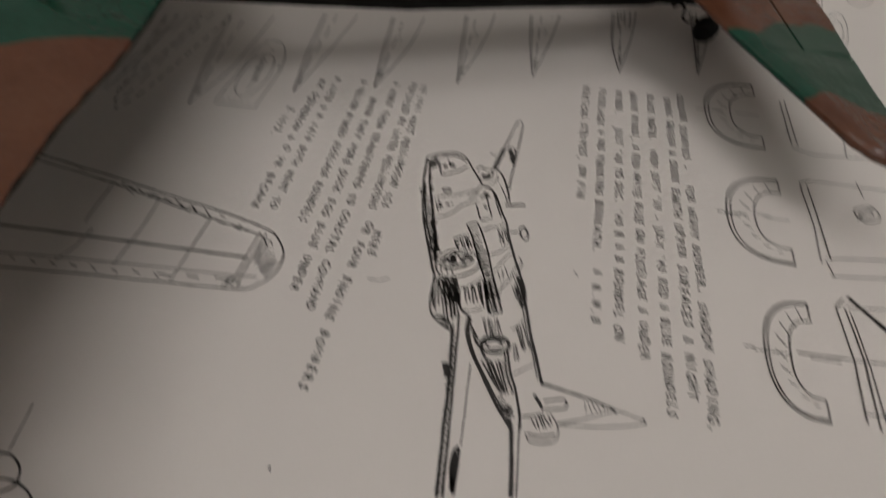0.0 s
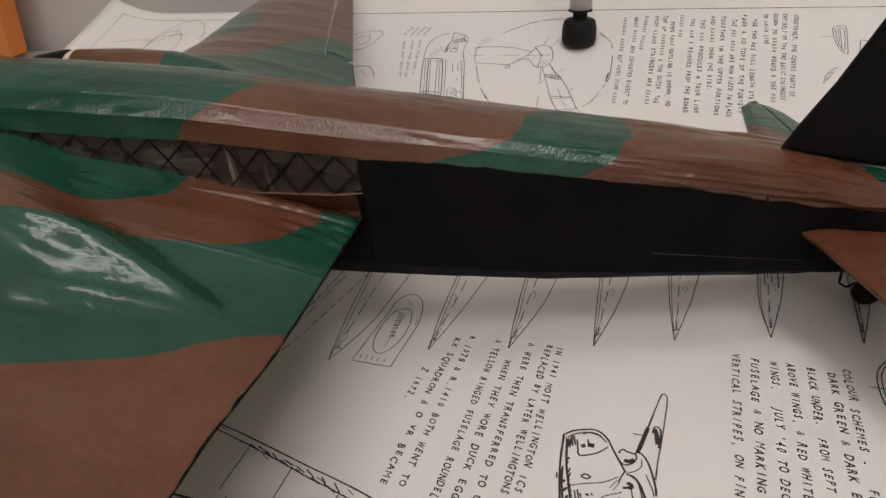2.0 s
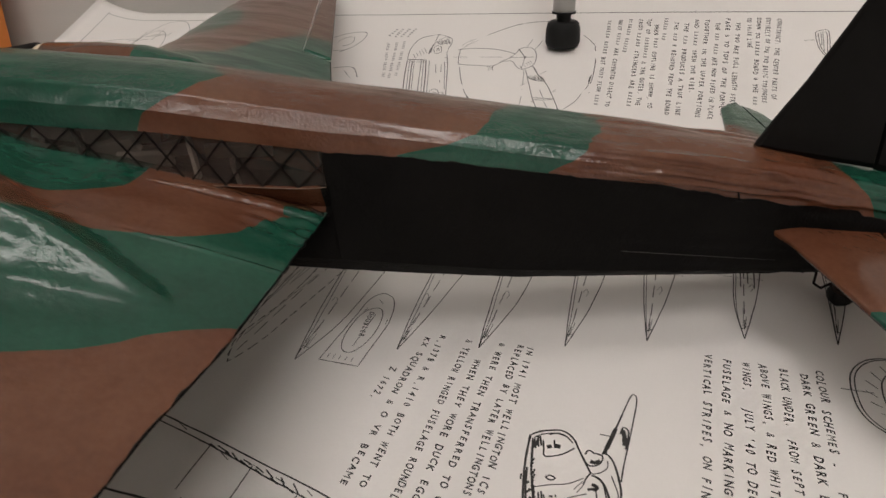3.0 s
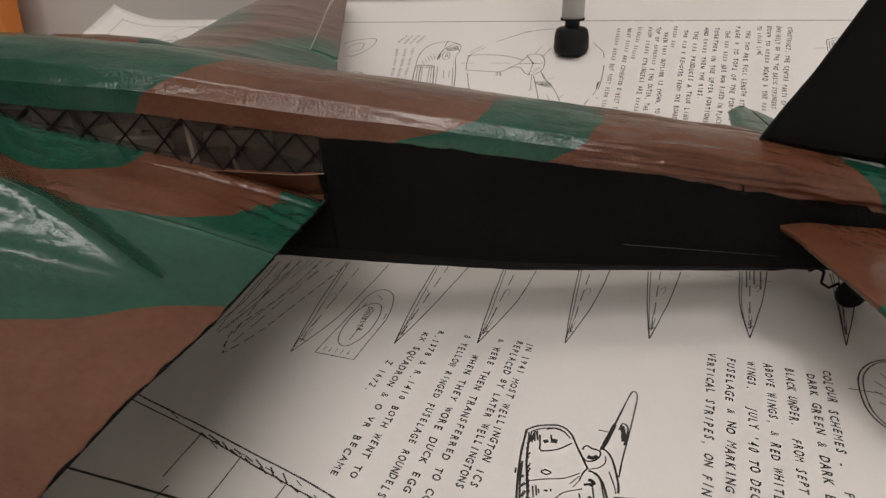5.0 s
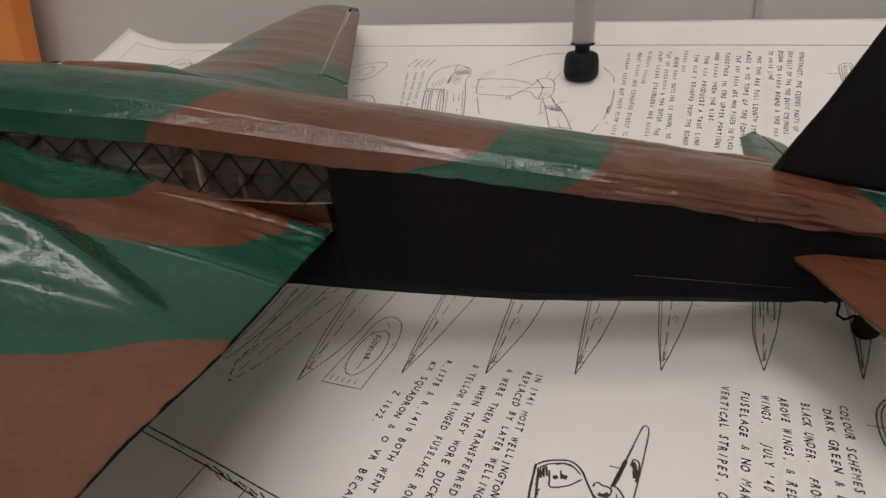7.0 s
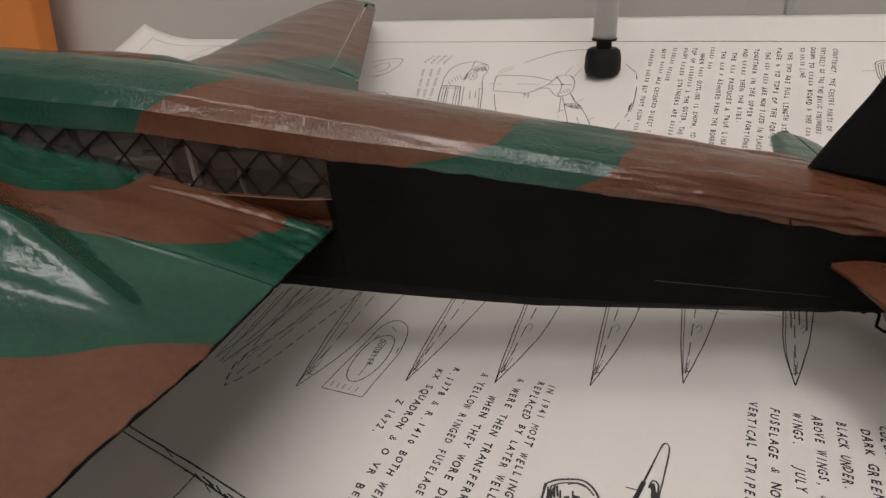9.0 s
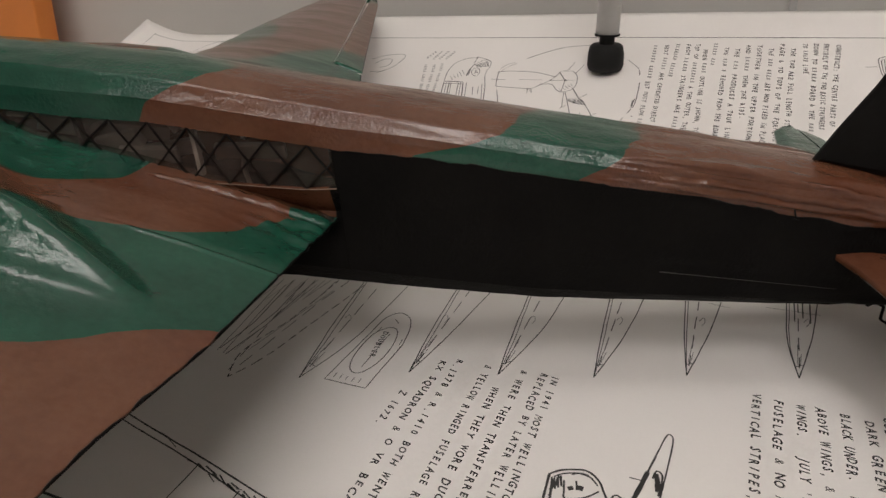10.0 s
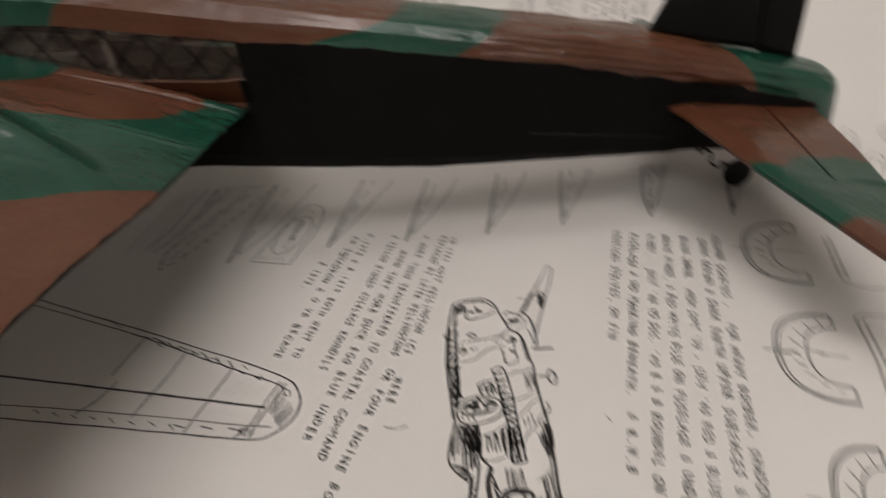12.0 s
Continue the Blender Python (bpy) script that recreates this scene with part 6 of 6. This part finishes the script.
# round body formers: two ends and the deepest point of each
FORMERS = [[(142.1, 23.4), (142.6, -25.8), (118.7, 1)], [(145.3, -45.9), (145.8, -93.8), (123.1, -70.8)], [(147.1, -111.6), (147.1, -158.8), (130.5, -131.2)]]
NOTES_RIGHT = [
    ("COLOUR SCHEMES -   FOR HEAVY BOMBER, SHADOW SHADING,", (107.5, 8.0), (112.4, -169.9)),
    ("DARK GREEN & DARK EARTH UPPER SURFACES & NIGHT", (101.9, 4.0), (106.2, -159.4)),
    ("BLACK UNDER.  FROM SEPT '39 - JULY '40 RED & BLUE ROUNDELS", (93.7, 5.5), (99.1, -166.8)),
    ("ABOVE WINGS, & RED WHITE BLUE ON FUSELAGE & UNDER", (85.7, 6.3), (91.4, -147.0)),
    ("WINGS.   JULY '40 TO DEC. '40 R & B ROUNDEL ON", (79.0, 5.8), (82.7, -141.0)),
    ("FUSELAGE & NO MARKING BENEATH.  & R.W.B", (71.3, 6.3), (74.7, -135.7)),
    ("VERTICAL STRIPES, ON FIN", (63.4, 7.5), (65.7, -73.9)),
]
NOTES_LEFT = [
    ("IN 1941 MOST WELLINGTON ICS", (-13.5, -7.0), (-11.3, -93.9)),
    ("REPLACED BY LATER WELLINGTONS", (-18.8, -7.0), (-16.3, -95.9)),
    ("& WERE THEN TRANSFERRED TO COASTAL COMMAND", (-27.3, -7.6), (-24.8, -148.9)),
    ("WHEN THEY WORE DUCK EGG BLUE UNDER", (-35.2, -22.2), (-32.3, -142.1)),
    ("& YELLOW RINGED FUSELAGE ROUNDELS", (-43.1, -9.2), (-41.0, -108.2)),
    ("R.1378 & R.1410 BOTH WENT TO", (-56.8, -9.4), (-55.3, -103.2)),
    ("KX SQUADRON & O VR BECAME", (-63.5, -12.6), (-62.7, -104.8)),
    ("Z 1672.", (-70.9, -36.9), (-71.9, -59.1)),
    ("OR FOUR ENGINE BOMBERS", (-14.8, -103.0), (-16.4, -180.3)),
    ("WERE", (-10.8, -106.5), (-9.8, -120.5)),
]
NOTES_FAR = [
    ("CONSTRUCT: THE CENTRE PARTS OF", (100.7, 388.8), (96.2, 276.7)),
    ("ENTIRELY OF THE TWO BASIC STRINGERS", (92.1, 390.2), (89.9, 272.3)),
    ("DOWN TO ##### BOARD & THE ###", (84.6, 390.1), (83.8, 268.0)),
    ("TO ##### LINE", (77.0, 390.0), (78.6, 347.0)),
    ("THE TWO ARE FULL LENGTH STRIPS", (68.9, 383.4), (69.1, 259.0)),
    ("PAGE & TO TOPS OF THE FORMERS", (60.8, 389.7), (61.9, 252.9)),
    ("THE ### #### ARE NOW FIXED IN PLACE", (53.0, 383.0), (54.6, 247.6)),
    ("TOGETHER IN THE UPPER PORTIONS", (44.3, 387.8), (46.9, 248.8)),
    ("AND ##### THEN THE RIBS.", (35.9, 387.7), (39.2, 281.8)),
    ("THE ### PRODUCES A TRUE LINE", (27.9, 382.5), (32.2, 250.6)),
    ("THE ### # REMOVED FROM THE BOARD", (19.5, 384.0), (24.5, 251.1)),
    ("##### ###", (10.5, 389.8), (11.2, 356.1)),
    ("WHEN #### OUTLINE IS SHOWN, TO", (3.8, 380.3), (11.2, 259.3)),
    ("TOP OF #######, & THE OUTER, THE", (-3.6, 388.7), (2.8, 262.2)),
    ("FROM ##### STRINGERS ARE #####", (-10.8, 388.6), (-4.2, 259.8)),
    ("####### #####.", (-19.5, 388.4), (-18.6, 337.9)),
    ("NEXT ##### ARE CEMENTED DIRECT TO", (-28.0, 386.6), (-19.8, 259.6)),
    ("####### ####, BUT MUST FLOW ####", (-37.8, 386.4), (-28.8, 260.1)),
]
NOTE_DOUBLER = [
    ("DOUBLER", (-99.7, -0.1), (-96.4, -20.8)),
]
NOTES_FAINT = [((-241.5, 373.9), (-246.5, 360.7)), ((-235.5, 374.0), (-239.1, 358.9)), ((-228.4, 374.2), (-233.2, 359.1)), ((-221.9, 374.3), (-226.2, 359.3)), ((-242.1, 350.8), (-223.9, 292.6)), ((-233.3, 351.1), (-217.7, 291.1)), ((-226.0, 353.4), (-212.5, 295.4))]

for top, low, deep in FORMERS:
    begin("former_drawing")
    mid = Vector(top).lerp(Vector(low), 0.5)
    e1, e2 = (Vector(top) - Vector(low)) / 2, Vector((deep[0] - mid.x, 0.0))
    for k1, k2, w in ((1.0, 1.0, 0.55), (0.965, 0.93, 0.45), (0.66, 0.52, 0.5)):
        ring = []
        for i in range(13):
            a = math.pi * i / 12
            c, s = math.cos(a), math.sin(a)
            p = mid + e1 * k1 * math.copysign(abs(c) ** 0.8, c) + e2 * k2 * abs(s) ** 0.75
            ring.append((p.x, p.y))
        ink(w, ring)
    for sg in (1, -1):
        ink(0.5, [tuple(mid + e1 * sg), tuple(mid + e1 * sg * 0.66)], smooth=False)
    for i in range(9):
        a = math.pi * (i + 1) / 10
        p = mid + e1 * 0.86 * math.cos(a) + e2 * 0.78 * math.sin(a)
        q = mid + e1 * 0.74 * math.cos(a + 0.05) + e2 * 0.66 * math.sin(a)
        ink(0.32, [(p.x, p.y + 1.2), (q.x + 1.0, q.y - 1.2)], smooth=False)
    ink(0.35, [(deep[0] - 4, mid.y), (deep[0] + 8, mid.y + 0.3)], smooth=False)
    ink(0.35, [(deep[0] + 14, mid.y + 0.2), (deep[0] + 24, mid.y)], smooth=False, pencil=True)

begin("border_line")
ink(0.6, [(-355, 398), (650, 400)], smooth=False)

for ((_name, _), _pencil), _bm in ink_bm.items():
    _ob = part(_name, _bm, M_SMUDGE if _name == "smudge" else M_PENCIL if _pencil else M_INK, plan, "grey pencil lines" if _pencil else "")
    if _name in ("smudge", "panel_shading"):
        tagged(_ob, "loose hatched shading strokes on the paper", kind="stuff")
for _t, _a, _b in NOTES_RIGHT + NOTES_LEFT:
    lettering(_t, _a, _b)
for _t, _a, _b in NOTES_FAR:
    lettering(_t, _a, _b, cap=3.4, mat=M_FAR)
for _t, _a, _b in NOTE_DOUBLER:
    lettering(_t, _a, _b, cap=2.6)
for _a, _b in NOTES_FAINT:
    _n = max(4, int((Vector(_b) - Vector(_a)).length / 2.9))
    lettering("".join(" " if k % 6 == 5 else "#" for k in range(_n)).strip(), _a, _b, cap=3.0)
